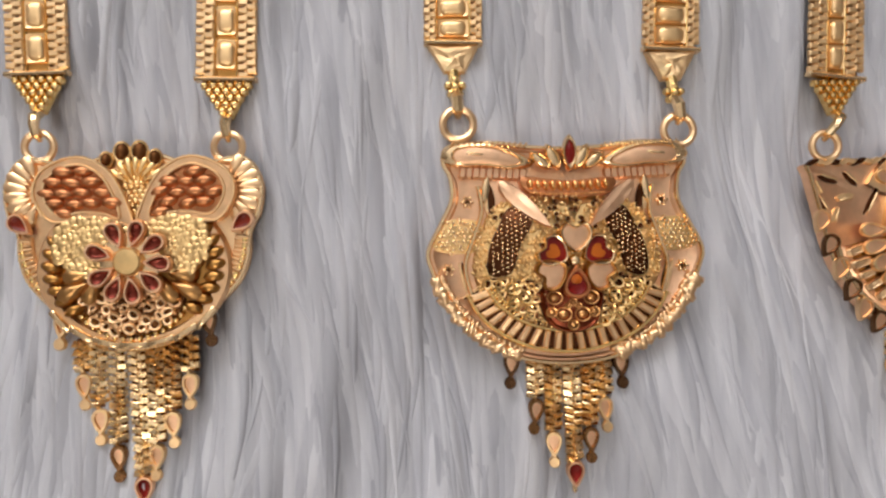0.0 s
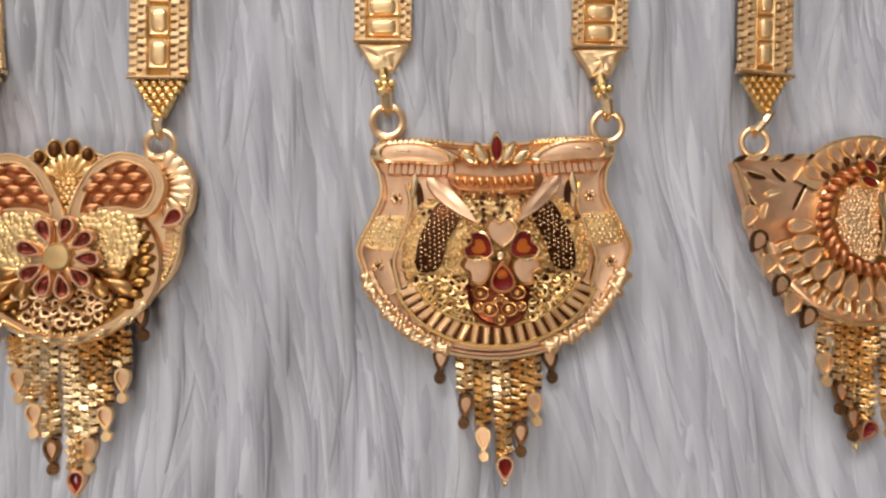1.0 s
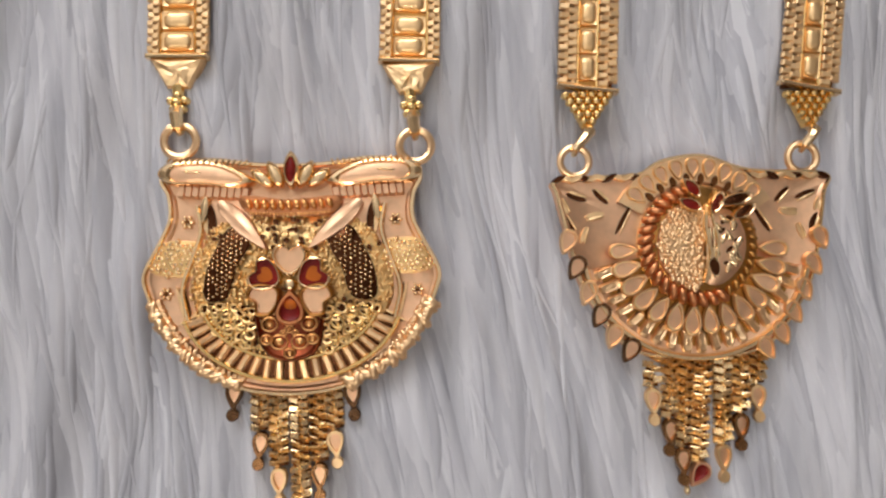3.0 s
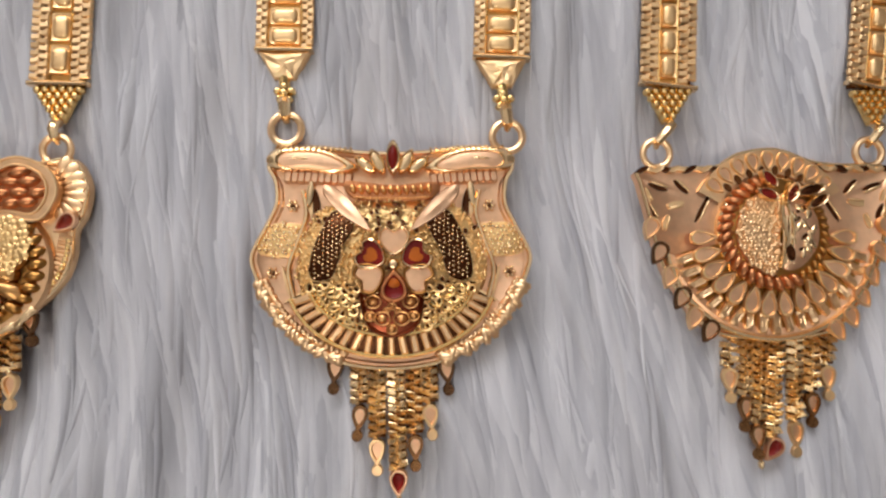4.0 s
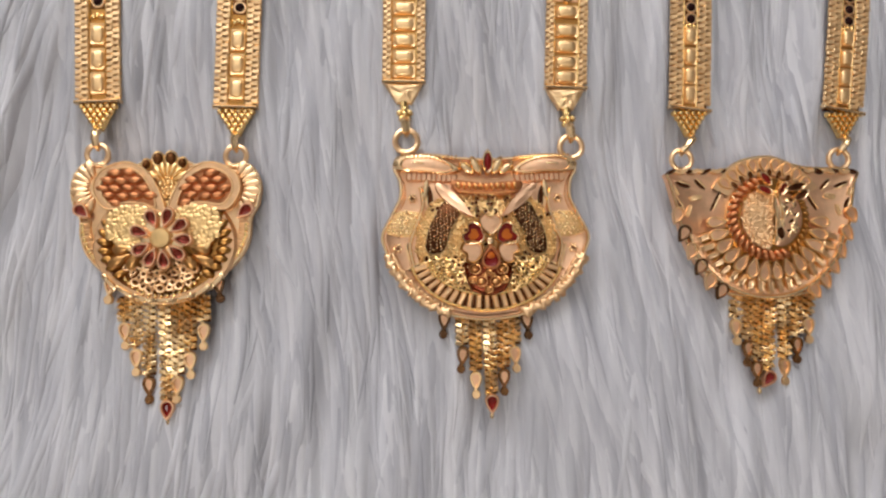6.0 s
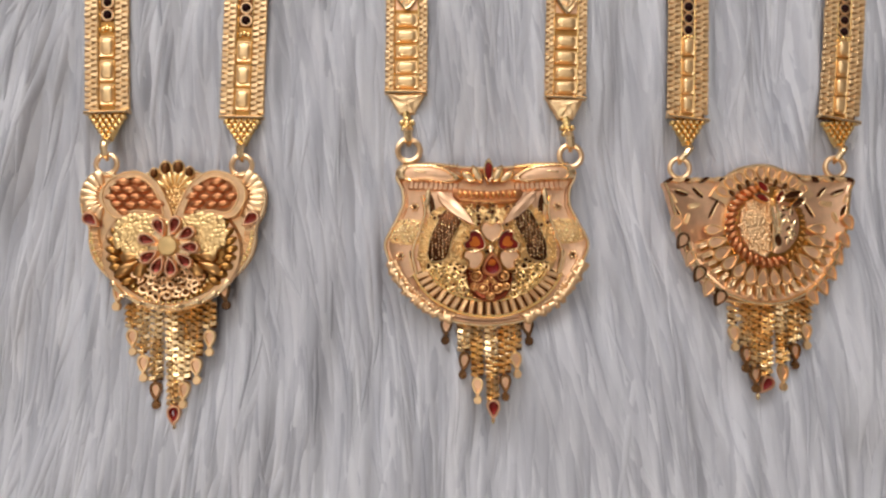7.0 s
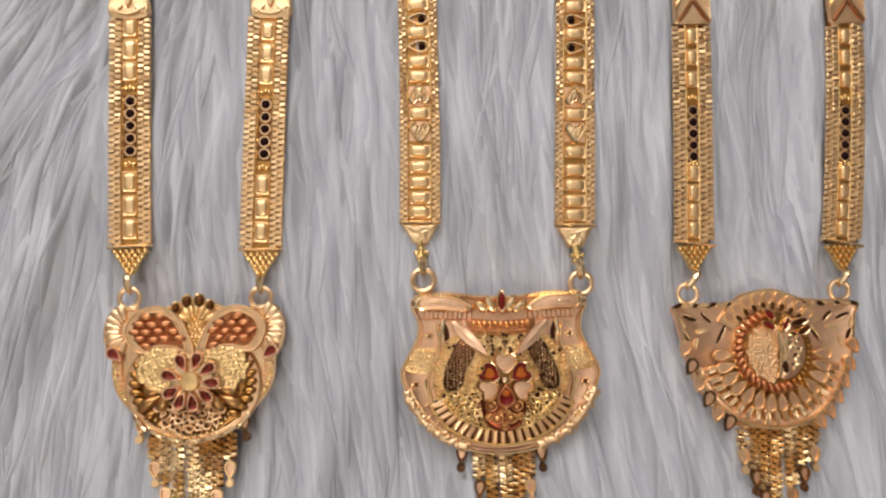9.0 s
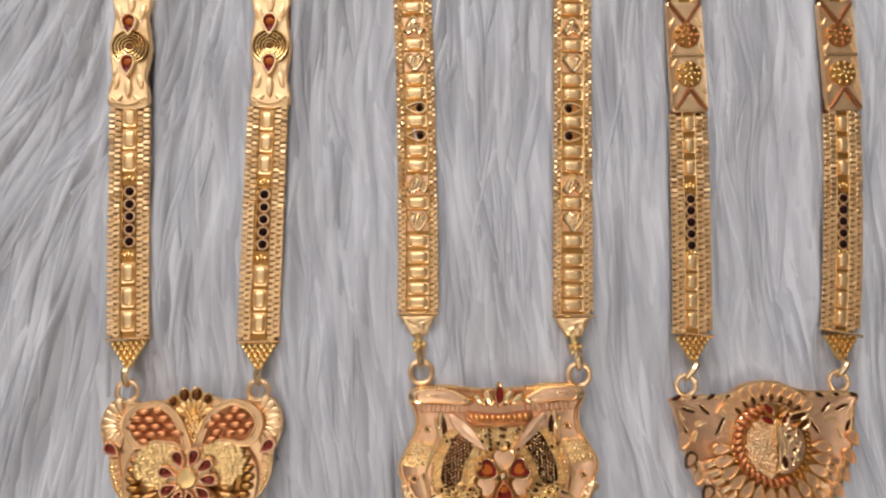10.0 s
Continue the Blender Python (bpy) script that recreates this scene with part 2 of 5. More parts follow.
def lace(g, poly, count, r0, r1, z, rng, wire=0.24, slot=0):
    """Scrolled wire rings packed at random over an outline, with grains in the gaps."""
    xs, ys = [p[0] for p in poly], [p[1] for p in poly]
    kept = []
    for _ in range(count):
        q, r = (rng.uniform(min(xs), max(xs)), rng.uniform(min(ys), max(ys))), rng.uniform(r0, r1)
        if inside(q, poly) and all(math.hypot(q[0] - a, q[1] - b) > (r + c) * 0.92 for a, b, c in kept):
            kept.append((*q, r))
            long, spin = rng.uniform(0.75, 1.25), rng.uniform(0, math.pi)
            ring = []
            for i in range(12):
                t = 2 * math.pi * i / 12
                u, w = r * long * math.cos(t), r / long * math.sin(t)
                ring.append((q[0] + u * math.cos(spin) - w * math.sin(spin), q[1] + u * math.sin(spin) + w * math.cos(spin), z(*q) + 0.15 * math.sin(2 * t + spin)))
            tube(g, ring, wire * rng.uniform(0.8, 1.2), closed=True, k=5, slot=slot)
    for _ in range(count // 2):
        q = (rng.uniform(min(xs), max(xs)), rng.uniform(min(ys), max(ys)))
        if inside(q, poly) and all(math.hypot(q[0] - a, q[1] - b) > c + 0.15 for a, b, c in kept):
            bead(g, q[0], q[1], z(*q) - 0.1, rng.uniform(0.25, 0.42), h=0.4, seg=6, slot=slot)


# ---- setting: an invented, unseen closed room round the throw ----
def wall_box(name, x0, y0, z0, x1, y1, z1, mat):
    g = Geo()
    k = 1000.0
    pts = [(x * k, y * k, z * k) for z in (z0, z1) for x, y in ((x0, y0), (x1, y0), (x1, y1), (x0, y1))]
    g.add(pts, [(3, 2, 1, 0), (4, 5, 6, 7), (0, 1, 5, 4), (1, 2, 6, 5), (2, 3, 7, 6), (3, 0, 4, 7)])
    ob = new(name, g.mesh(name, mat, False))
    return tagged(ob, kind="structure")


LOW = -0.020
tagged(wall_box("floor", -1.8, -1.8, LOW - 0.1, 1.8, 1.8, LOW, FLOOR), "plain brown-grey stone floor under the fur throw", "floor")
tagged(wall_box("ceiling", -1.8, -1.8, 2.4, 1.8, 1.8, 2.5, CEILING), "assumed off-white painted ceiling, out of view", "ceiling")
for name, box in (("wall_south", (-1.8, -1.9, LOW, 1.8, -1.8, 2.4)), ("wall_west", (-1.9, -1.9, LOW, -1.8, 1.9, 2.4)), ("wall_east", (1.8, -1.9, LOW, 1.9, 1.9, 2.4))):
    tagged(wall_box(name, *box, PLASTER), "assumed brown-grey plaster wall, out of view", "wall")
north = Geo()
wx0, wx1, wz0, wz1 = -1.74, 0.44, 0.75, 1.95
for x0, x1, z0, z1 in ((-1.8, wx0, LOW, 2.4), (wx1, 1.8, LOW, 2.4), (wx0, wx1, LOW, wz0), (wx0, wx1, wz1, 2.4)):
    pts = [(x * 1000, y * 1000, z * 1000) for z in (z0, z1) for x, y in ((x0, 1.8), (x1, 1.8), (x1, 1.9), (x0, 1.9))]
    north.add(pts, [(3, 2, 1, 0), (4, 5, 6, 7), (0, 1, 5, 4), (1, 2, 6, 5), (2, 3, 7, 6), (3, 0, 4, 7)])
tagged(new("wall_north", north.mesh("wall_north", PLASTER, False)), "assumed brown-grey plaster wall with a window opening, out of view", "wall", kind="structure")
# Window and lamp are unseen, added as bodies for the two area lights.
window = tagged(new("assumed_window_1"), "assumed white-painted window frame in the wall, out of view", "window", kind="structure")
for name, x0, x1, z0, z1 in (("window_frame", wx0, wx0 + 0.05, wz0, wz1), ("window_frame", wx1 - 0.05, wx1, wz0, wz1), ("window_frame", wx0 + 0.05, wx1 - 0.05, wz0, wz0 + 0.05),
                             ("window_frame", wx0 + 0.05, wx1 - 0.05, wz1 - 0.05, wz1), ("mullion", -0.675, -0.625, wz0 + 0.05, wz1 - 0.05)):
    g = Geo()
    pts = [(x * 1000, y * 1000, z * 1000) for z in (z0, z1) for x, y in ((x0, 1.83), (x1, 1.83), (x1, 1.88), (x0, 1.88))]
    g.add(pts, [(3, 2, 1, 0), (4, 5, 6, 7), (0, 1, 5, 4), (1, 2, 6, 5), (2, 3, 7, 6), (3, 0, 4, 7)])
    part(name, g, FRAME, window, smooth=False)
lamp = tagged(new("assumed_ceiling_lamp"), "assumed flat square white ceiling lamp panel, out of view", "ceiling lamp")
g = Geo()
for x0, x1, y0, y1 in ((-830, -810, -1750, -1090), (-190, -170, -1750, -1090), (-810, -190, -1750, -1730), (-810, -190, -1110, -1090)):
    block(g, (x0 + x1) / 2, (y0 + y1) / 2, 2370, x1 - x0, y1 - y0, 30, edge=2)
part("frame", g, FRAME, lamp, smooth=False)
g = Geo()
block(g, -500, -1420, 2382, 620, 620, 17.9, edge=1)
part("diffuser", g, PANEL, lamp, smooth=False)


# ---- fur throw ----
TABLE = np.random.default_rng(12).uniform(-1, 1, (128, 128))


def soft(u, v, shift=0):
    """Smooth value noise."""
    i, j = np.floor(u).astype(int), np.floor(v).astype(int)
    a, b = u - i, v - j
    a, b = a * a * (3 - 2 * a), b * b * (3 - 2 * b)
    t = lambda p, q: TABLE[(p + shift) % 128, (q + 7 * shift) % 128]
    return (t(i, j) * (1 - a) + t(i + 1, j) * a) * (1 - b) + (t(i, j + 1) * (1 - a) + t(i + 1, j + 1) * a) * b


def comb(x, y):
    """The coordinate across the combed hair: constant along each lock."""
    swept = -1.0 * 16 * np.logaddexp(0, (y - 30) / 16) / (1 + np.exp((x + 92) / 15))
    wander = 3.0 * soft(x / 52 + 3, y / 48, 5) + 1.6 * soft(x / 24, y / 26 + 9, 17)
    return x + 4.0 * np.sin(y / 43 + x / 60) + wander + swept + 0.0005 * (x + 60) * y


def lie(x, y):
    """The lie of the hair, as the tangent of its lean off straight down."""
    e = 0.5
    return np.clip((comb(x, y + e) - comb(x, y - e)) / np.maximum(0.35, comb(x + e, y) - comb(x - e, y)), -1.1, 1.1)


# where the straps press the fur, as x at y = 0 and slope
STRAP_LINES = ((-90.1, -0.025), (-58.9, 0.026), (-19.6, 0.0), (18.5, 0.038), (48.3, 0.042), (85.8, 0.078))


def pile_height(x, y):
    """The surface of the pile, combed into long soft ridges of several widths."""
    u = comb(x, y)
    h = 3.0 * soft(u / 14, y / 38) + 2.7 * soft(u / 6.4, y / 27 + 3, 11) + 1.1 * soft(u / 3.0, y / 22, 23) + 0.2 * soft(u / 1.3, y / 20, 41)
    h = -1.35 + 2.45 * np.tanh(h / 2.4)
    for x0, slope in STRAP_LINES:
        beside = np.exp(-((np.abs(x - x0 - slope * y) - 6.0) / 2.4) ** 2) / (1 + np.exp((10 - y) / 3))
        h = h + 0.75 * beside * np.maximum(0.0, 0.7 - h)
    return h


def quads_mesh(name, verts, quad, parent):
    me = bpy.data.meshes.new(name)
    me.vertices.add(len(verts))
    me.vertices.foreach_set("co", (verts * MM).astype(np.float32).ravel())
    me.loops.add(quad.size)
    me.loops.foreach_set("vertex_index", quad.astype(np.int32).ravel())
    me.polygons.add(len(quad))
    me.polygons.foreach_set("loop_start", np.arange(0, quad.size, 4, dtype=np.int32))
    me.polygons.foreach_set("use_smooth", np.ones(len(quad), dtype=bool))
    me.materials.append(FUR)
    me.update(calc_edges=True)
    ob = new(name, me)
    ob.parent = parent
    return tagged(ob, kind="stuff")


def pile(name, xr, yr, dx, dy, parent, drop=0.0):
    """The closed surface under the loose locks."""
    X, Y = np.meshgrid(np.arange(xr[0], xr[1], dx), np.arange(yr[0], yr[1], dy))
    r, n = X.shape
    verts = np.stack([X.ravel(), Y.ravel(), (pile_height(X, Y) - drop).ravel()], 1)
    k = (np.arange(r - 1)[:, None] * n + np.arange(n - 1)[None, :]).ravel()[:, None]
    return quads_mesh(name, verts, k + np.array([0, 1, n + 1, n])[None, :], parent)


def hair(name, count, xr, yr, length, width, lift, across, seed, parent, stray=0.05, sink=0.12, hole=None):
    """Tapered locks that follow the pile and sink into it at both ends, all in one mesh."""
    rng = np.random.default_rng(seed)
    x, y = rng.uniform(*xr, count), rng.uniform(*yr, count)
    if hole:
        keep = ~((x > hole[0]) & (x < hole[1]) & (y > hole[2]) & (y < hole[3]))
        x, y = x[keep], y[keep]
    n, seg = len(x), 10
    size, wide, up = rng.uniform(*length, n), rng.uniform(*width, n), rng.uniform(*lift, n)
    turn, bend = rng.normal(0, stray, n), rng.normal(0, stray * 1.6, n)
    verts = np.empty((n, seg, across, 3))
    px, py = x.copy(), y.copy()
    for k in range(seg):
        s = k / (seg - 1)
        a = np.arctan(lie(px, py)) + turn + bend * (s - 0.4)
        dx, dy = np.sin(a), -np.cos(a)
        if k:
            px, py = px + dx * size / (seg - 1), py + dy * size / (seg - 1)
        w = wide * (0.25 + 0.75 * math.sin(math.pi * min(1, s * 1.1 + 0.05)) ** 0.7) / 2 * (1 - 0.6 * s)
        rise = math.sin(math.pi * min(1.0, 0.04 + 0.96 * s)) ** 0.6
        for j in range(across):
            o = -1 + 2 * j / (across - 1)
            vx, vy = px - dy * o * w, py + dx * o * w
            verts[:, k, j, 0], verts[:, k, j, 1] = vx, vy
            verts[:, k, j, 2] = pile_height(vx, vy) + up * rise * ((1 - o * o) if across > 2 else 1) - sink - 0.5 * (1 - rise)
    at = (np.arange(n) * seg * across)[:, None, None]
    k, j = np.meshgrid(np.arange(seg - 1), np.arange(across - 1), indexing="ij")
    quad = at + (k * across + j).ravel()[None, :, None] + np.array([0, 1, across + 1, across])[None, None, :]
    return quads_mesh(name, verts.reshape(-1, 3), quad.reshape(-1, 4), parent)


throw = tagged(new("fur_throw"), "white long-haired faux fur throw lying flat under the necklaces", "fur throw", kind="structure")
g = Geo()
edge = spline([(-330, 300), (0, 312), (335, 305), (342, 0), (330, -305), (0, -312), (-338, -300), (-345, 10)], 8)
shell(g, edge, [(1, -20), (1, -17), (0.97, -13.5), (0.6, -13), (0.3, -13)])
part("backing", g, HIDE, throw, "grey woven backing", smooth=False)
pile("fur_pile", (-160.0, 160.1), (-130.0, 180.1), 0.5, 2.0, throw)
pile("fur_outer_pile", (-325.0, 325.1), (-295.0, 295.1), 2.6, 5.0, throw, 2.5)
hair("fur_locks", 4600, (-158, 158), (-100, 178), (28, 60), (1.8, 5.0), (0.25, 0.75), 5, 2, throw, 0.11)
hair("fur_wisps", 5200, (-158, 158), (-100, 178), (20, 46), (0.7, 2.0), (0.06, 0.26), 3, 5, throw, 0.11)
hair("fur_strands", 260, (-158, 158), (-100, 178), (12, 34), (0.07, 0.18), (0.1, 0.5), 2, 3, throw, 0.10, 0.0)
hair("fur_outer_locks", 9000, (-325, 325), (-262, 295), (34, 60), (2.5, 6.0), (0.5, 2.5), 3, 4, throw, 0.12, 2.6, hole=(-150, 150, -95, 165))


# ---- necklaces ----
def centre_line(points):
    """A strap's middle: x and lean at any y."""
    ys, xs = [p[1] for p in points], [p[0] for p in points]
    fit = np.polyfit(ys, xs, 2)
    slope = np.polyder(fit)
    return lambda y: (float(np.polyval(fit, y)), -math.degrees(math.atan(np.polyval(slope, y))))


STRAPS = {
    "a": centre_line([(-90.1, 14), (-91.1, 37), (-91.5, 57), (-91.75, 72), (-92.3, 95)]),
    "b": centre_line([(-58.7, 12.8), (-58.3, 37), (-57.7, 50), (-57.35, 72), (-56.5, 90)]),
    "c": centre_line([(-19.7, 19), (-19.4, 35), (-19.45, 65), (-19.9, 98)]),
    "d": centre_line([(18.7, 17.2), (19.7, 35), (20.7, 65), (22.1, 98)]),
    "e": centre_line([(48.4, 12.2), (49.5, 26), (50.0, 34), (50.5, 55), (51.15, 69.4), (52.1, 98)]),
    "f": centre_line([(86.3, 12.4), (87.7, 25.7), (89.1, 33.4), (90.9, 54), (91.6, 69), (92.9, 98)]),
}
OUT1 = both([(0, 0.5), (4, 0.1), (8, -1.2), (13, -1.2), (18.6, -0.6), (21.3, -5.0), (20.9, -9.9), (19.3, -13.2), (19.0, -17.4), (17.6, -21.4), (14.5, -25), (11.8, -27.3), (9.8, -29.5), (6, -31.9), (0, -33.0)])
OUT2 = both([(0, 0.3), (6.5, 0.6), (13, 1.4), (20.2, 0.8), (21.4, -1.9), (20.2, -4.5), (20.0, -8.5), (21.8, -12.5), (24.2, -17.4), (23.6, -20.8), (21.7, -25), (18.5, -29.7), (14, -33.6), (8, -36.3), (0, -37.3)])
OUT3 = [(-22.9, -3.2), (-17, -2.6), (-9, -2.3), (-5, -0.1), (1.8, 0.8), (8, -1.3), (12.5, -2.0), (22.8, -2.6), (22.4, -6), (21.2, -13.5), (20.2, -18), (18.7, -22), (15.6, -26.8), (11.8, -30.8), (7, -32.4), (-1, -33.0), (-9.6, -31.8), (-13.4, -29.0), (-16.0, -25.2), (-18.4, -21.3), (-19.9, -16.9), (-21.1, -11.4), (-22.6, -5.4)]


def rounded(w, h, r, n=3):
    out = []
    for cx, cy, a0 in ((w / 2 - r, h / 2 - r, 0), (-w / 2 + r, h / 2 - r, 90), (-w / 2 + r, -h / 2 + r, 180), (w / 2 - r, -h / 2 + r, 270)):
        out += [(cx + r * math.cos(radians(a0 + 90 * i / n)), cy + r * math.sin(radians(a0 + 90 * i / n))) for i in range(n + 1)]
    return out


def tile_mesh(w, h):
    """A thin framed plate with a soft cushion on it."""
    g = Geo()
    shell(g, rounded(w, h, 0.4), [(1, 0), (1, 0.55), (0.96, 0.7), (0.9, 0.62), (0.5, 0.62)])
    shell(g, rounded(w * 0.84, h * 0.84, min(w, h) * 0.30, 5), [(1, 0.5), (0.97, 0.72), (0.88, 0.92), (0.72, 1.06), (0.5, 1.16), (0.25, 1.2)])
    return g.mesh("tile", CUSHION)


def drop_mesh(rim, stem=1.6):
    """A flat drop charm in a raised rim, with a small disc under its tip."""
    g = Geo()
    shape = np.array(teardrop(4.4, 3.0))
    shell(g, shape, [(1, 0), (1, 0.8), (0.93, 1.05), (0.66, 1.05), (0.6, 0.6), (0.3, 0.62)], (0, 0.4), slots=(1, 1, 1, 1, 0, 0, 0))
    tube(g, [(0, -1.6, 0.45), (0, -2.2 - stem * 0.4, 0.45)], 0.5, slot=1)
    shell(g, arc(0, -2.3 - stem * 0.5, 0.98, 1.02, 0, 330, 12), [(1, 0.1), (1, 0.75), (0.85, 0.95), (0.4, 0.95)], slots=(1, 1, 1, 1))
    return g.mesh("drop_charm", [SATIN, rim])


def cell_mesh(l, w, rim, fill, name="enamel_cell", h=1.0, dish=1.0):
    """A drop-shaped cell: a wire rim round a filling."""
    g = Geo()
    shape = np.array(teardrop(l, w))
    shell(g, shape, [(1, 0), (1, h * 0.7), (0.9, h), (0.74, h), (0.67, h * 0.6), (0.46, h * (0.6 - 0.22 * dish)), (0.22, h * (0.6 - 0.3 * dish))], (0, l * 0.08), slots=(1, 1, 1, 1, 0, 0, 0, 0))
    return g.mesh(name, [fill, rim])


def ring_mesh(r, wire):
    g = Geo()
    tube(g, [(r * math.cos(a), r * math.sin(a), 0) for a in (2 * math.pi * i / 28 for i in range(28))], wire, closed=True, k=8)
    return g.mesh("ring", PALE)


def link_mesh(w, h):
    g = Geo()
    block(g, 0, 0, 0, w, h, 0.85, edge=0.2)
    block(g, w * 0.26, h * 0.55, 0, w * 0.34, h * 0.5, 0.72, edge=0.12)
    return g.mesh("link", BRIGHT, False)


TILE_A, TILE_C, TILE_E = tile_mesh(3.4, 5.1), tile_mesh(5.5, 3.1), tile_mesh(2.9, 4.3)
# The two darker charms are copies with reflections in their rim colour.
DROP, DROP_DARK, DROP_DIM = drop_mesh(BRIGHT), drop_mesh(DARK), drop_mesh(DIM_REFLECT)
RED_DROP = cell_mesh(4.7, 3.5, SATIN, RED, "red_drop", 1.3)
RING = ring_mesh(2.4, 0.62)
LINK_A, LINK_C = link_mesh(1.72, 1.07), link_mesh(1.22, 1.07)
g = Geo()
bead(g, 0, 0, 0, 1.08, 1.08, 0.9, seg=12)
DOT = g.mesh("black_bead", BLACK)
g = Geo()
bead(g, 0, 0, 0, 0.80, 0.72, 1.0)
GRAIN = g.mesh("grain", YELLOW)
g = Geo()
tube(g, [(0.85 * math.cos(a), 0.7 * math.sin(a), 0) for a in (2 * math.pi * i / 10 for i in range(10))], 0.2, closed=True, k=5)
EYELET = g.mesh("eyelet", YELLOW)
g = Geo()
tube(g, [(1.3 * math.cos(a), 1.3 * math.sin(a), 0.3) for a in (2 * math.pi * i / 16 for i in range(16))], 0.26, closed=True)
DOT_RIM = g.mesh("bead_rim", PALE)
g = Geo()
heart = spline([(0, -2.3), (1.5, -0.7), (2.1, 0.7), (1.3, 1.8), (0, 1.1), (-1.3, 1.8), (-2.1, 0.7), (-1.5, -0.7)], 4)
shell(g, heart, [(1, 0), (1, 0.7), (0.88, 0.95), (0.74, 0.9), (0.68, 0.55), (0.3, 0.75)], (0, 0))
for k in (-0.7, 0.0, 0.7):
    tube(g, [(k - 0.35, -0.8, 0.75), (k + 0.35, 0.9, 0.9)], 0.17, k=5)
HEART = g.mesh("heart", GOLD)
g = Geo()
tube(g, [(x, y, 0.45) for x, y in placed(teardrop(5.0, 3.0), 0, 0, -90)], 0.3, closed=True)
SIDE_DROP = g.mesh("side_drop_rim", GOLD)


g = Geo()
shell(g, marquise(5.0, 1.8), [(1, 0), (0.8, 0.6), (0.3, 0.8)])
RELIEF = g.mesh("relief_leaf", BRIGHT)


def strap(neck, ox, key, y0, y1, width, tile_w, tile, items, link, motif=None, seed=0, label=""):
    """One flat chain strap: a backing, woven link borders and a row of tiles, beads and hearts along its middle."""
    rng = random.Random(seed)
    line = STRAPS[key]
    at = lambda y: (line(y)[0] - ox, line(y)[1])
    body = Geo()
    ys = list(np.arange(y0, y1 + 0.01, 3.0))
    sect = ((-0.5, 0.5), (-0.5, 1.35), (0.5, 1.35), (0.5, 0.5))
    verts = [(at(y)[0] + sx * (width - 1.3), y, z) for y in ys for sx, z in sect]
    faces = [(i * 4 + j, i * 4 + (j + 1) % 4, i * 4 + 4 + (j + 1) % 4, i * 4 + 4 + j) for i in range(len(ys) - 1) for j in range(4)]
    body.add(verts, faces + [(3, 2, 1, 0), tuple(len(verts) - 4 + j for j in range(4))])
    # The dark body colour stands in for shade in the slits between links.
    ob = part("strap", body, RECESS, neck, label, smooth=False)
    floor_ = Geo()
    verts = [(at(y)[0] + sx * tile_w * 1.06, y, z) for y in ys for sx, z in ((-0.5, 1.3), (-0.5, 1.5), (0.5, 1.5), (0.5, 1.3))]
    floor_.add(verts, faces + [(3, 2, 1, 0), tuple(len(verts) - 4 + j for j in range(4))])
    part("channel", floor_, BRONZE, ob, smooth=False)
    skip = motif or (999, 999)
    runs = [(y0, skip[0]), (skip[1], y1)] if motif else [(y0, y1)]
    half = tile_w / 2 + 0.18
    for a, b in runs:
        if b - a < 4:
            continue
        for side in (-1, 1):
            rail = Geo()
            tube(rail, [(at(y)[0] + side * half, y, 1.65) for y in np.linspace(a, b, 14)], 0.22, k=5)
            part("rail", rail, YELLOW, ob)
    rest = Geo()
    border = width / 2 - half - 0.2
    pitch = 1.40
    for a, b in runs:
        for side in (-1, 1):
            for col in (0, 1):
                y = a + 0.6 + (pitch / 2 if col else 0)
                while y < b - 0.5:
                    x, lean = at(y)
                    u = side * (half + 0.2 + border * (0.27 + 0.48 * col))
                    tilt = rng.uniform(-4, 4)
                    if y < 46:
                        q = piece("link", link, ob, x + u, y, 1.35 + rng.uniform(-0.08, 0.12), lean + tilt, 1.0)
                        q.rotation_euler[0], q.rotation_euler[1] = rng.uniform(-0.10, 0.10), rng.uniform(-0.12, 0.12)
                    else:
                        w = border * 0.56
                        block(rest, x + u, y, 1.35 + rng.uniform(-0.08, 0.12), w, 1.08, 0.85, lean + tilt, 0.22, tip=rng.uniform(-0.16, 0.16), nod=rng.uniform(-0.08, 0.08))
                    y += pitch
    tagged(part("link_weave", rest, BRIGHT, ob, smooth=False), kind="stuff")
    for kind, y in items:
        x, lean = at(y)
        if kind == "tile":
            piece("tile", tile, ob, x, y, 1.35, lean + rng.uniform(-1.5, 1.5))
        elif kind == "dot":
            piece("black_bead", DOT, ob, x + 0.1, y, 1.45, 0)
            piece("bead_rim", DOT_RIM, ob, x + 0.1, y, 1.35, rng.uniform(0, 90), rng.uniform(0.94, 1.05))
        elif kind == "grain":
            g = Geo()
            for k in range(3):
                bead(g, x + (k - 1) * 0.9, y - 0.4 * abs(k - 1), 1.35, 0.62, 0.9, 0.9)
            part("grain_knot", g, YELLOW, ob)
        elif kind in ("heart", "heart_up"):
            g = Geo()
            block(g, x, y, 1.3, tile_w * 0.98, 5.2, 0.34, lean, 0.1)
            part("heart_ground", g, SATIN, ob)
            piece("heart", HEART, ob, x, y, 1.4, lean + (180 if kind == "heart_up" else 0), 1.32)
        else:
            side = 1 if kind == "drop_right" else -1
            piece("side_drop_rim", SIDE_DROP, ob, x, y, 1.35, 0 if side > 0 else 180)
            piece("black_bead", DOT, ob, x - side * 0.9 * (1 if side < 0 else -1) * side, y, 1.4, 0, 0.92)
    dots = [y for kind, y in items if kind == "dot"]
    if dots:
        x, lean = at(sum(dots) / len(dots))
        g = Geo()
        block(g, x, sum(dots) / len(dots), 1.3, tile_w * 0.96, max(dots) - min(dots) + 3.4, 0.3, lean, 0.1)
        part("bead_ground", g, RECESS, ob)
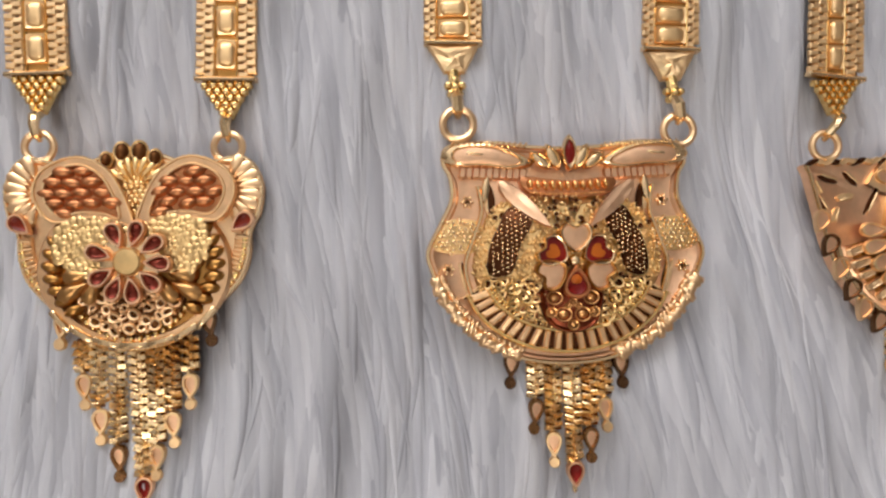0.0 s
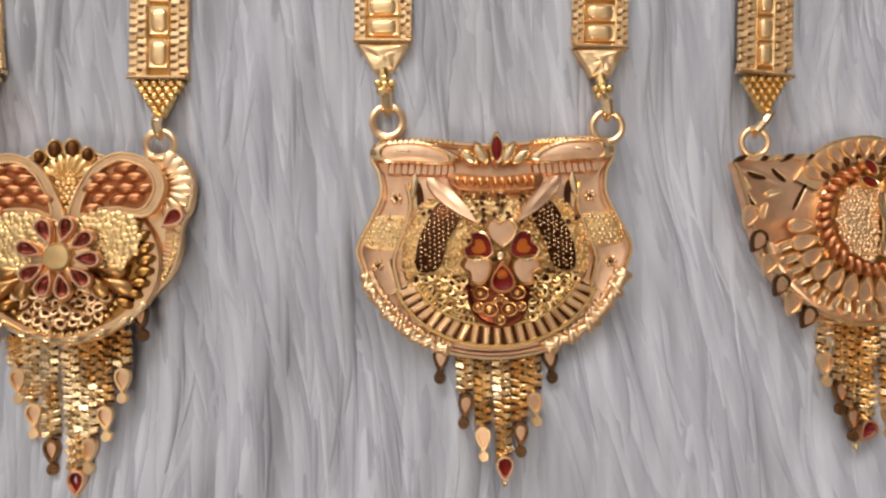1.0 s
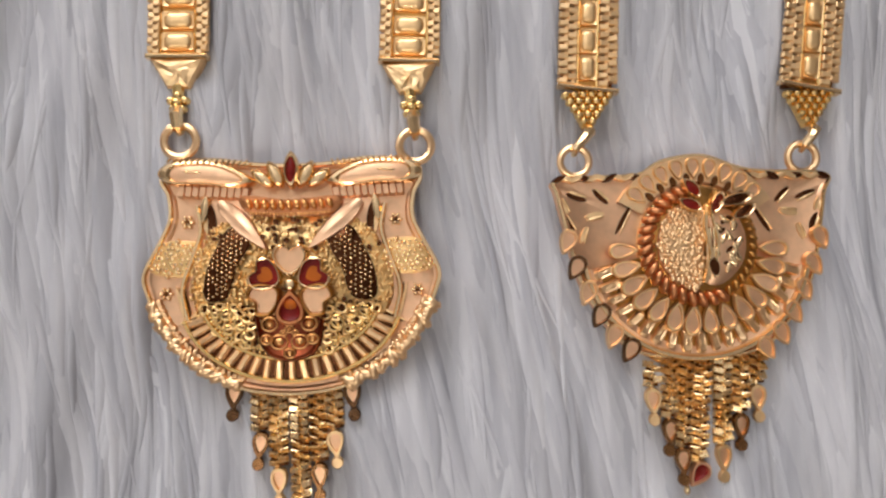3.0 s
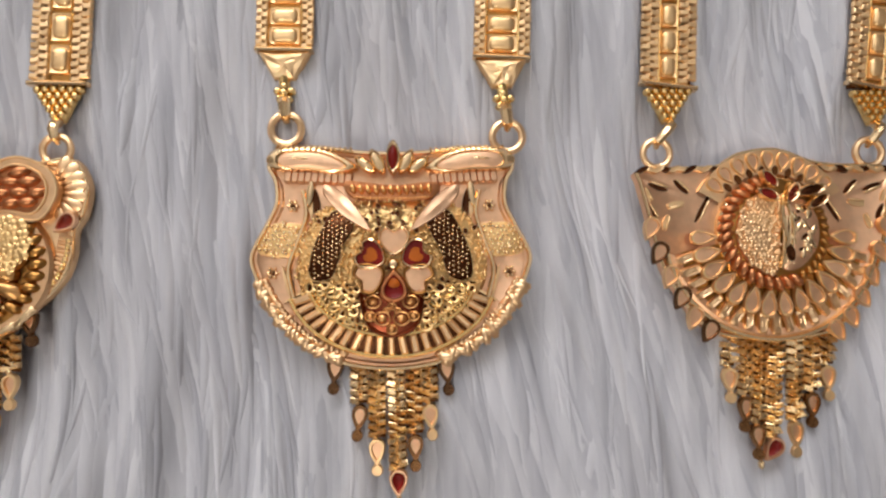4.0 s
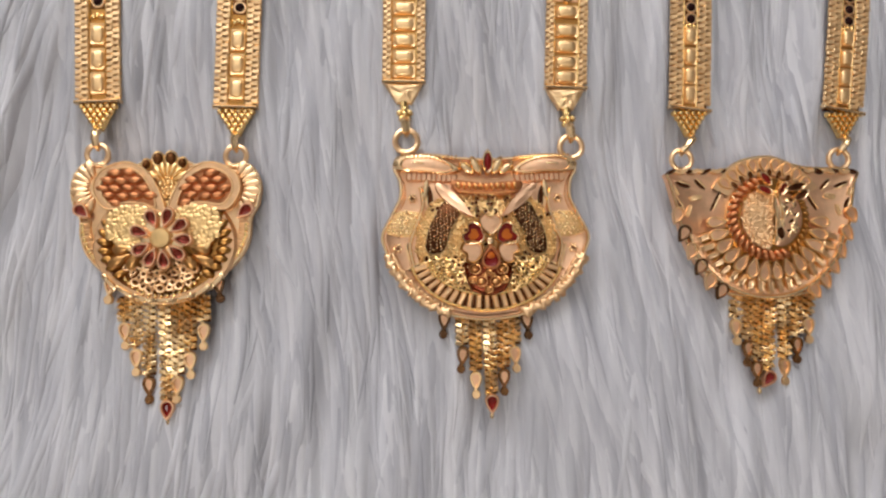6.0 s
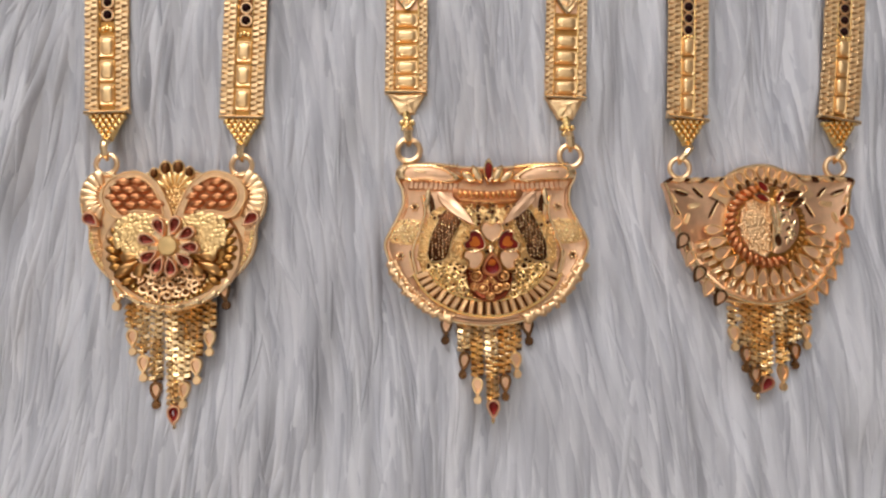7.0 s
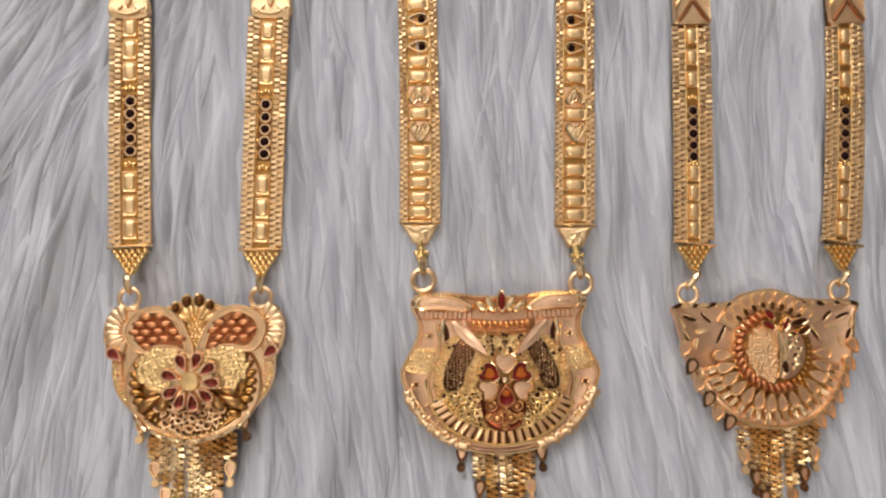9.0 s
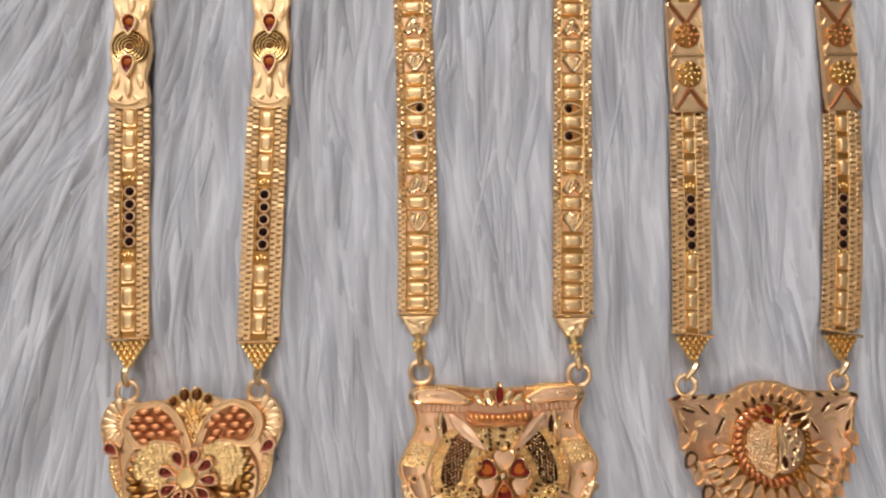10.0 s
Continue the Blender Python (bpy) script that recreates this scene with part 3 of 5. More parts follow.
    return ob, at


def end_bar(ob, x, y, lean, width):
    g = Geo()
    block(g, x, y, 1.0, width + 0.5, 0.75, 2.0, lean, 0.3)
    part("end_bar", g, GOLD, ob)


def grain_cap(neck, x, y, width, lean, ring):
    """A triangle of gold grains that narrows to the hook."""
    g = Geo()
    hw = width / 2 - 1.1
    tri = [(x - hw, y), (x + hw, y), (x + 0.9, y - 6.4), (x - 0.9, y - 6.4)]
    shell(g, tri, [(1, 0.5), (1, 1.4), (0.94, 1.6), (0.3, 1.7)])
    ob = part("end_cap", g, YELLOW, neck, "granulated gold end cap")
    for row in range(6):
        n = 6 - row
        for i in range(n):
            piece("grain", GRAIN, ob, x + (i - (n - 1) / 2) * 1.46, y - 0.75 - row * 1.12, 1.55, 15 * row)
    end_bar(ob, x, y + 0.3, lean, width)
    hook = Geo()
    tube(hook, [(x, y - 6.2, 1.5), (x, y - 7.2, 2.9), ((x + ring[0]) / 2, (y - 6.4 + ring[1]) / 2 + 0.6, 3.5), (ring[0], ring[1] + 2.0, 3.3), (ring[0], ring[1] + 1.2, 2.0)], [0.9, 0.95, 0.85, 0.75, 0.5], k=8)
    part("hook", hook, GOLD, ob)
    piece("ring", RING, ob, ring[0], ring[1], 2.3, 0)


def facet_cap(neck, x, y, width, lean, ring):
    """A cut gold wedge with a small grain star and a hook."""
    g = Geo()
    hw = width / 2 - 0.3
    trap = [(x - hw, y), (x + hw, y), (x + 1.9, y - 5.0), (x - 1.7, y - 5.0)]
    o = [tuple(np.array(p) + (np.array(q) - np.array(p)) * i / 3) for p, q in zip(trap, trap[1:] + trap[:1]) for i in range(3)]
    cut = random.Random(int(x * 10))
    shell(g, o, [(1, 0.5), (1, 1.7), (0.9, 2.3), (0.62, 2.5), (0.3, 2.6)], (x, y - 2.2), lift=lambda u, v: cut.uniform(-0.2, 0.2))
    ob = part("end_cap", g, BRIGHT, neck, "faceted gold end cap", smooth=False)
    end_bar(ob, x, y + 0.3, lean, width)
    star = Geo()
    sx, sy = x + (ring[0] - x) * 0.35, y - 7.6
    for k in range(5):
        a = radians(90 + 72 * k)
        piece("grain", GRAIN, ob, sx + 1.25 * math.cos(a), sy + 1.25 * math.sin(a), 2.0)
    piece("grain", GRAIN, ob, sx, sy, 2.5)
    tube(star, [(x, y - 4.6, 1.6), (sx, sy, 2.0)], 1.0, k=8)
    part("neck_tube", star, YELLOW, ob)
    hook = Geo()
    tube(hook, [(sx, sy - 0.6, 2.2), ((sx + ring[0]) / 2, (sy + ring[1]) / 2 + 0.8, 3.6), (ring[0], ring[1] + 2.2, 3.5), (ring[0], ring[1] + 1.3, 2.2)], [0.95, 1.1, 0.95, 0.6], k=8)
    part("hook", hook, GOLD, ob)
    piece("ring", RING, ob, ring[0], ring[1], 2.3, 0, 1.1)


def tassel(neck, x0, y0, x1, y1, charm, seed, lean=0.0):
    """One hanging chain of woven flat links with a charm at its end."""
    rng = random.Random(seed)
    n = max(3, int(abs(y1 - y0) / 1.4))
    g = Geo()
    # Dark core: painted shade behind the gaps of the chain.
    tube(g, [(x0 + (x1 - x0) * i / n, y0 + (y1 - y0) * i / n, 0.75) for i in range(n + 1)], 1.4, k=6, flat=0.35, slot=1)
    for i in range(n):
        s = (i + 0.5) / n
        x, y = x0 + (x1 - x0) * s, y0 + (y1 - y0) * s
        if i % 3 == 0:
            roll, nod = rng.choice((0.0, 0.06, 0.28, -0.28, -0.06)), rng.choice((0.0, 0.08, -0.1, 0.34, -0.4))
        for side in (-1, 1):
            yy = y + (0.32 if side > 0 else -0.3)
            block(g, x + side * 0.78, yy, 0.85 + rng.uniform(-0.05, 0.15), 1.56, 1.02, 0.8, side * 9 + rng.uniform(-5, 5), 0.16, tip=roll + rng.uniform(-0.1, 0.1), nod=nod + rng.uniform(-0.06, 0.06))
        for side in (-1, 1):
            block(g, x + side * 0.30, y + 0.70 * side, 0.9, 0.7, 0.66, 0.76, 24 * side, 0.12, tip=roll * 0.6, nod=nod * 0.6)
    ob = part("tassel_chain", g, [CHAIN, RECESS], neck, smooth=False)
    if charm == "red":
        piece("red_drop", RED_DROP, ob, x1, y1 - 2.2, 0.7, lean, 1.0, "red enamel drop in a gold rim")
        f = Geo()
        bead(f, x1 + 2.8 * math.sin(radians(lean)), y1 - 4.9, 0.6, 0.5, 0.9, 0.7)
        part("drop_tip", f, GOLD, ob)
    else:
        q = piece("drop_charm", DROP_DIM if charm == "dark" else DROP, ob, x1, y1 - 2.4, 0.7, lean + rng.uniform(-5, 5))
        q.rotation_euler[1] = rng.uniform(-0.12, 0.12)
    return ob


def motif_drops(ob, at):
    """A lobed plate with a ribbed medallion between two enamel drops."""
    x, lean = at(88)
    half = [(0, 104), (3.4, 103.6), (5.0, 101), (4.3, 97.5), (4.4, 94), (5.3, 88), (4.5, 82), (4.3, 79), (5.1, 75.5), (4.6, 72.3), (0, 71.6)]
    g = Geo()
    shell(g, [(x + u, v) for u, v in spline(both(half), 4)], [(1, 1.0), (1, 2.2), (0.93, 2.7), (0.85, 2.5), (0.4, 2.9)], (x, 88))
    part("motif_plate", g, BRIGHT, ob, "lobed bright gold plate")
    g = Geo()
    shell(g, arc(x, 87.6, 4.8, 4.6, 0, 345, 24), [(1, 2.3), (0.97, 2.9), (0.5, 3.0)], slots=(1, 1, 1))
    for r in (4.5, 3.6, 2.8, 2.0, 1.2):
        tube(g, [(x + r * math.cos(a), 87.6 + r * math.sin(a), 3.15) for a in (2 * math.pi * i / 22 for i in range(22))], 0.24, closed=True, k=5)
    for k in range(14):
        a = 2 * math.pi * k / 14
        bead(g, x + 3.5 * math.cos(a), 87.6 + 3.5 * math.sin(a), 2.95, 0.5, 0.3, 0.4, math.degrees(a) + 40, seg=6)
    part("medallion", g, [YELLOW, RECESS], ob, "ribbed antique gold medallion")
    for v, size in ((93.2, 1.36), (82.5, 1.3)):
        drop = piece("enamel_drop", cell_mesh(4.9, 3.3, GOLD, RED), ob, x, v, 2.9, 0, size, "amber and red enamel drop")
        g = Geo()
        bead(g, x, v + 0.95, 3.45, 1.15, 0.95, 0.5, seg=10)
        part("amber_tip", g, AMBER, ob)
    g = Geo()
    for v, l, a, o in ((73.9, 3.6, 50, 2.6), (78.6, 4.6, 14, 2.9), (97.0, 4.6, -14, 2.9), (101.5, 3.6, -50, 2.6)):
        for s in (-1, 1):
            piece("relief_leaf", RELIEF, ob, x + s * o, v, 2.5, s * a, l / 5)
    for v in (77.0, 99.4):
        piece("relief_leaf", RELIEF, ob, x, v, 2.6, 0, 1.15)
    tube(g, [(x - 4.2, 74.6, 2.6), (x - 2, 72.9, 3.0), (x, 72.4, 3.1), (x + 2, 72.9, 3.0), (x + 4.2, 74.6, 2.6)], 0.45)
    part("cuff", g, BRIGHT, ob)


def motif_cross(ob, at):
    """A cut plate with crossed copper bars and two rosettes."""
    x, lean = at(84.5)
    g = Geo()
    shell(g, [(x + u, 84.5 + v) for u, v in rounded(9.6, 30, 0.8)], [(1, 1.0), (1, 2.1), (0.95, 2.5), (0.9, 2.4), (0.4, 2.6)])
    part("motif_plate", g, PALE, ob, "brushed gold plate")
    g = Geo()
    for v, s in ((72.6, 1), (96.4, -1)):
        for side in (-1, 1):
            tube(g, [(x + side * 4.0, v - s * 2.6, 2.7), (x + side * 2.0, v + s * 0.2, 2.9), (x + side * 0.3, v + s * 2.8, 2.9)], 0.5, k=6, flat=0.6)
    part("crossed_bar", g, DEEP, ob, "copper coloured crossed bars")
    for v, mat in ((79.4, YELLOW), (90.0, COPPER)):
        g = Geo()
        shell(g, arc(x, v, 3.5, 3.6, 0, 345, 24), [(1, 2.3), (0.96, 2.8), (0.5, 3.2), (0.2, 3.3)], slots=(1, 1, 1, 1))
        for n, r in ((9, 2.7), (5, 1.3)):
            for k in range(n):
                a = 2 * math.pi * k / n
                bead(g, x + r * math.cos(a), v + r * math.sin(a), 2.9, 0.75, 0.5, 0.7, math.degrees(a))
        bead(g, x, v, 3.1, 0.6)
        part("rosette", g, [mat, BRONZE], ob)
    g = Geo()
    block(g, x, 84.6, 2.4, 8.6, 0.9, 0.7, 0, 0.25)
    for side in (-1, 1):
        for v in (75.5, 84.6 + 2.0, 84.6 - 2.0, 93.6):
            piece("relief_leaf", RELIEF, ob, x + side * 3.5, v, 2.4, side * 30, 0.65)
    part("cross_band", g, GOLD, ob)


def necklace(ox, label):
    ob = tagged(new("necklace"), label, "necklace", "gold necklaces on the fur throw")
    ob.location = (ox * MM, 0, 0)
    return ob


def rows(kind, *ys):
    return [(kind, y) for y in ys]


# Colour of dark bronze leaves, and of shade painted into holes, slots and cuts.
DARKB = material("dark_bronze_and_hole_shade", (0.115, 0.042, 0.018), 0.3, 1, 0.0001, 1200, 0.3)

# ---- first necklace: two leaves and a red flower ----
OX = -74.0
neck = necklace(OX, "long gold necklace, pendant with copper leaves and red flower, on fur")
for key, dy, ring, seed in (("a", 0.0, (-89.7, 1.4), 11), ("b", -1.2, (-58.4, 1.0), 12)):
    items = rows("tile", *(y + dy for y in (69.6, 63.8, 58.1, 30.0, 24.1, 18.3, 109, 115, 121, 127, 133, 139, 145))) + rows("dot", *(y + dy for y in (50.4, 47.2, 44.1, 40.9, 37.8))) + rows("grain", 53.9 + dy, 34.6 + dy)
    ob, at = strap(neck, OX, key, 14.0 + dy, 148, 10.1, 3.3, TILE_A, items, LINK_A, (72.0, 104.0), seed, "flat woven gold strap with tiles and black beads")
    motif_drops(ob, at)
    x, lean = at(14 + dy)
    grain_cap(neck, x, 13.6 + dy, 9.9, lean, (ring[0] - OX, ring[1]))

o1 = spline(OUT1, 6)
g = Geo()
shell(g, o1, [(1, 0.6), (1, 1.9), (0.975, 2.5), (0.94, 2.6), (0.92, 2.3), (0.75, 2.5), (0.3, 2.7)], (0, -16))
pendant = part("pendant", g, PALE, neck, "satin rose gold pendant plate")
rim = Geo()
tube(rim, [(x * 0.985, -16 + (y + 16) * 0.985, 2.6) for x, y in o1], 0.36, closed=True, k=6)
part("rim", rim, GOLD, pendant)
# beaded lower border
g = Geo()
for side in (-1, 1):
    for i in range(22):
        s = i / 21
        x, y = spline([(18.4, -14.8), (18.0, -17.6), (16.6, -21), (13.8, -24.2), (11.2, -26.4)], 8, False)[int(s * 32)]
        bead(g, side * x, y, 2.5, 0.58, h=0.7, seg=6)
tagged(part("beaded_edge", g, YELLOW, pendant), kind="stuff")
# ribbed border between the boss and the beaded edge
g = Geo()
border_line = spline([(17.9, -14.2), (17.4, -17.4), (15.9, -21.0), (13.2, -24.0), (10.4, -26.4)], 5, False)
for side in (-1, 1):
    for i in range(len(border_line) - 1):
        (xa, ya), (xb, yb) = border_line[i], border_line[i + 1]
        block(g, side * xa, ya, 2.3, 2.3, 0.62, 0.75, side * (math.degrees(math.atan2(yb - ya, xb - xa)) + 90), 0.18, tip=0.1 * (-1) ** i)
tagged(part("ribbed_border", g, PALE, pendant, smooth=False), kind="stuff")
# fluted side fans
for side in (-1, 1):
    g = Geo()
    shell(g, teardrop(4.4, 2.3), [(1, 0), (0.9, 0.7), (0.5, 1.0)])
    fan_flute = g.mesh("fan_flute", PALE)
    for k in range(8):
        a = 62 - 18 * k if side > 0 else 118 + 18 * k
        piece("fan_flute", fan_flute, pendant, side * 15.0 + 4.3 * math.cos(radians(a)), -6.2 + 4.6 * math.sin(radians(a)), 2.3, a - 90)
# top fan with dark beads
g = Geo()
for k in range(7):
    a = radians(36 + 18 * k)
    shell(g, placed(teardrop(4.6, 1.6), 0.6 + 3.2 * math.cos(a), -6.2 + 3.8 * math.sin(a), math.degrees(a) - 90), [(1, 2.4), (0.85, 3.3), (0.4, 3.7)])
grains(g, [(-1.6, -10.5), (2.8, -10.5), (4.6, -3), (-3.4, -3)], 0.9, 0.55, lambda x, y: 3.7 if y < -5.6 else 3.0)
part("top_fan", g, KIDNEY, pendant, "yellow gold fan at the top")
for x, y, r in ((-4.4, -1.0, 0.95), (-1.8, 0.3, 1.2), (1.1, 0.4, 1.25), (3.7, -0.7, 1.0)):
    g = Geo()
    bead(g, x, y, 2.9, r, r * 1.25, 1.0, seg=12)
    tube(g, [(x + r * 1.12 * math.cos(t), y + r * 1.36 * math.sin(t), 3.0) for t in (2 * math.pi * i / 16 for i in range(16))], 0.2, closed=True, k=5, slot=1)
    part("dark_bead", g, [RECESS, KIDNEY], pendant)
# two leaf frames filled with copper pebbles
LEAF = [(0.2, -12.4), (3.5, -11.4), (8.0, -11.0), (13.6, -11.5), (16.4, -7.0), (14.8, -2.7), (9.2, -0.6), (4.2, -3.0), (1.2, -8.2)]
for side in (-1, 1):
    leaf = [(0.9 + side * x, y) for x, y in spline(LEAF, 5)]
    mid = (0.9 + side * 9.2, -6.6)
    g = Geo()
    shell(g, leaf, [(1, 2.4), (1, 4.2), (0.97, 4.7), (0.87, 4.75), (0.76, 4.7), (0.73, 4.2), (0.3, 4.3)], mid, slots=(0, 0, 0, 0, 0, 1, 1))
    for share in (0.975, 0.755):
        tube(g, [(mid[0] + (x - mid[0]) * share, mid[1] + (y - mid[1]) * share, 4.75) for x, y in leaf], 0.24, closed=True, k=6, slot=2)
    frame_part = part("leaf_frame", g, [BROWNED, DEEP, BRIGHT], pendant, "rose gold leaf frame")
    rng = random.Random(5)
    inner = [(mid[0] + (x - mid[0]) * 0.71, mid[1] + (y - mid[1]) * 0.71) for x, y in leaf]
    k = 0
    for row in range(5):
        for col in range(7):
            q = (mid[0] - 8.2 + col * 3.0 + (1.5 if row % 2 else 0) + rng.uniform(-0.25, 0.25), mid[1] - 3.6 + row * 1.75 + rng.uniform(-0.15, 0.15))
            if inside(q, inner):
                b = Geo()
                shell(b, placed(marquise(3.9, 2.1), 0, 0, 90), [(1, -0.2), (0.95, 0.25), (0.7, 0.7), (0.4, 0.95), (0.15, 1.0)])
                if not k:
                    PEBBLE = b.mesh("pebble", COPPER)
                piece("pebble", PEBBLE, frame_part, q[0], q[1], 4.25, rng.uniform(-12, 8) if side < 0 else rng.uniform(2, 22), rng.uniform(0.9, 1.08))
                k += 1
# side enamel drops
for side in (-1, 1):
    piece("enamel_drop", cell_mesh(4.6, 3.3, SATIN, ROSE, "enamel_drop"), pendant, side * 18.1, -11.9, 3.2, -side * 50, 1, "red enamel drop")
# raised ring plate and dark channel of beads
g = Geo()
disc = arc(0.3, -19.4, 16.0, 13.2, 0, 354, 60)
shell(g, disc, [(1, 2.3), (1, 3.2), (0.97, 3.8), (0.87, 3.9), (0.85, 3.0), (0.6, 3.3), (0.3, 3.6)], (0.3, -19.5), slots=(0, 0, 0, 0, 1, 1, 1))
part("boss", g, [BROWNED, BRONZE], pendant, "domed rose gold boss with an oxidised channel")
g = Geo()
bead(g, 0, 0, 0, 1.7, 0.95, 1.3, seg=12)
OVAL = g.mesh("oval_bead", BRONZE)
for side in (-1, 1):
    for k in range(8):
        a = 30 - 10.5 * k if side > 0 else 150 + 10.5 * k
        piece("oval_bead", OVAL, pendant, 0.4 + 13.4 * math.cos(radians(a)), -18.6 + 10.8 * math.sin(radians(a)), 3.4, a + side * 18, 1.1)
# granulated kidneys
for side in (-1, 1):
    kid = [(0.5 + side * x, y) for x, y in spline([(0.8, -13.2), (3.5, -11.5), (8.6, -11.1), (12.0, -12.6), (12.5, -16.2), (10.6, -19.4), (7.5, -20.4), (2.6, -18.4)], 5)]
    g = Geo()
    shell(g, kid, [(1, 3.6), (0.95, 4.5), (0.6, 5.0), (0.3, 5.1)])
    ob = part("granulated_field", g, KIDNEY, pendant, "granulated yellow gold field")
    g = Geo()
    grains(g, kid, 1.05, 0.85, lambda x, y: 4.9, 0.35, 0.30, random.Random(21 + side))
    tagged(part("granulation", g, KIDNEY, ob), kind="stuff")
# bronze leaves under the flower
for side in (-1, 1):
    for x, y, a, l in ((6.0, -22.9, 34, 5.4), (9.2, -22.9, 62, 6.0), (8.4, -20.4, 82, 5.2)):
        g = Geo()
        shell(g, placed(teardrop(l, 3.2), 0, 0, 180), [(1, 0), (0.9, 1.0), (0.5, 1.6), (0.2, 1.7)])
        piece("bronze_leaf", g.mesh("bronze_leaf", UMBER), pendant, side * x, y, 3.7, side * a, 1.0)
# openwork crescent
# Dark plate in place of the shade seen through the lace.
g = Geo()
shell(g, spline([(-8.4, -23.6), (0, -21.8), (8.4, -23.6), (6.6, -28.0), (0, -30.6), (-6.6, -28.0)], 6), [(1, 3.2), (0.97, 3.7), (0.5, 3.9)])
part("openwork_ground", g, RECESS, pendant)
rng = random.Random(3)
g = Geo()
lace_field = [(-8.0, -24.4), (-4.0, -23.0), (0, -22.6), (4.4, -23.0), (8.6, -24.4), (6.6, -27.8), (3.4, -29.6), (0, -30.2), (-3.4, -29.6), (-6.6, -27.8)]
lace(g, lace_field, 420, 0.55, 0.95, lambda x, y: 4.1, rng, 0.27)
tagged(part("lace", g, PALE, pendant, "scrolled gold wire lace"), kind="stuff")
g = Geo()
for k in range(17):
    a = radians(205 + 130 * k / 16)
    bead(g, 9.6 * math.cos(a), -22.4 + 8.6 * math.sin(a), 3.8, 0.5, h=0.6, seg=6)
part("milled_edge", g, YELLOW, pendant)
g = Geo()
shell(g, rounded(4.6, 1.1, 0.35), [(1, 0), (1, 0.6), (0.7, 0.95)])
FACET = g.mesh("rim_facet", GOLD)
for k in range(7):
    a = 222 + 96 * k / 6
    piece("rim_facet", FACET, pendant, 0.3 + 15.9 * math.cos(radians(a)), -19.5 + 12.4 * math.sin(radians(a)), 3.5, a + 90)
# flower
fx, fy = 0.5, -18.2
PETAL = cell_mesh(4.7, 3.1, SATIN, GARNET, "petal", 1.2)
for a in (115, 74, 34, -4, -42, -81, -116, -151, 163):
    piece("petal", PETAL, pendant, fx + 4.75 * math.cos(radians(a)), fy + 4.75 * math.sin(radians(a)), 5.7, a - 90)
g = Geo()
shell(g, arc(fx, fy, 2.35, 2.35, 0, 340, 18), [(1, 5.4), (1, 6.6), (0.85, 7.0), (0.5, 7.1)])
tube(g, [(fx + 1.95 * math.cos(a), fy + 1.95 * math.sin(a), 6.6) for a in (2 * math.pi * i / 20 for i in range(20))], 0.3, closed=True)
part("flower_centre", g, KIDNEY, pendant, "round gold flower centre")
g = Geo()
shell(g, arc(fx, fy, 4.9, 4.9, 0, 345, 24), [(1, 3.3), (1, 5.5), (0.8, 5.65)])
part("flower_base", g, GOLD, pendant)
for side, charm in ((-1, DROP), (1, DROP_DARK)):
    piece("drop_charm", charm, pendant, 0.1 + side * 12.0, -28.5, 1.9, side * 8, 1.05)
for i, (x, yb, charm) in enumerate(((-9.2, -36.6, "gold"), (-6.6, -42.6, "gold"), (-3.6, -48.8, "dark"), (-0.4, -54.4, "red"), (2.8, -48.8, "gold"), (5.4, -43.4, "gold"), (8.4, -37.0, "gold"))):
    tassel(neck, x, -31.0, x + (1.2 if charm == "red" else 0.15), yb, charm, 40 + i)

# ---- second necklace: shield pendant with a red and gold blossom ----
OX = -0.8
neck = necklace(OX, "long gold necklace, openwork shield pendant with red blossom, on fur")
for key, dy, ring, seed in (("c", 0.0, (-19.1, 4.5), 13), ("d", -1.3, (19.6, 3.1), 14)):
    d2 = dy * 0.5
    items = rows("tile", *(y + dy for y in (21.4, 25.0, 28.9, 32.8))) + rows("tile", *(y + d2 for y in (36.8, 46.5, 56.1, 60.0, 67.8, 75.2, 79.0, 88.4, 98.4, 102.2, 106, 110, 120, 124, 128, 138, 142)))
    items += rows("heart", 42.0 + d2, 83.8 + d2) + rows("heart_up", 51.1 + d2, 93.2 + d2, 115 + d2, 133 + d2) + rows("drop_right" if key == "c" else "drop_left", 64.1 + d2, 71.4 + d2)
    ob, at = strap(neck, OX, key, 19.0 + dy, 148, 9.8, 5.5, TILE_C, items, LINK_C, None, seed, "flat woven gold strap with oblong tiles and hearts")
    x, lean = at(19 + dy)
    facet_cap(neck, x, 18.5 + dy, 9.7, lean, (ring[0] - OX, ring[1]))

o2 = spline(OUT2, 6)
g = Geo()
shell(g, o2, [(1, 0.6), (1, 2.0), (0.98, 2.6), (0.95, 2.6), (0.93, 2.2), (0.8, 2.0), (0.6, 2.6), (0.3, 3.0)], (0, -17))
pendant = part("pendant", g, SATIN, neck, "satin rose gold shield plate")
rim = Geo()
tube(rim, [(x * 0.985, -17 + (y + 17) * 0.985, 2.7) for x, y in o2], 0.42, closed=True)
part("rim", rim, GOLD, pendant)
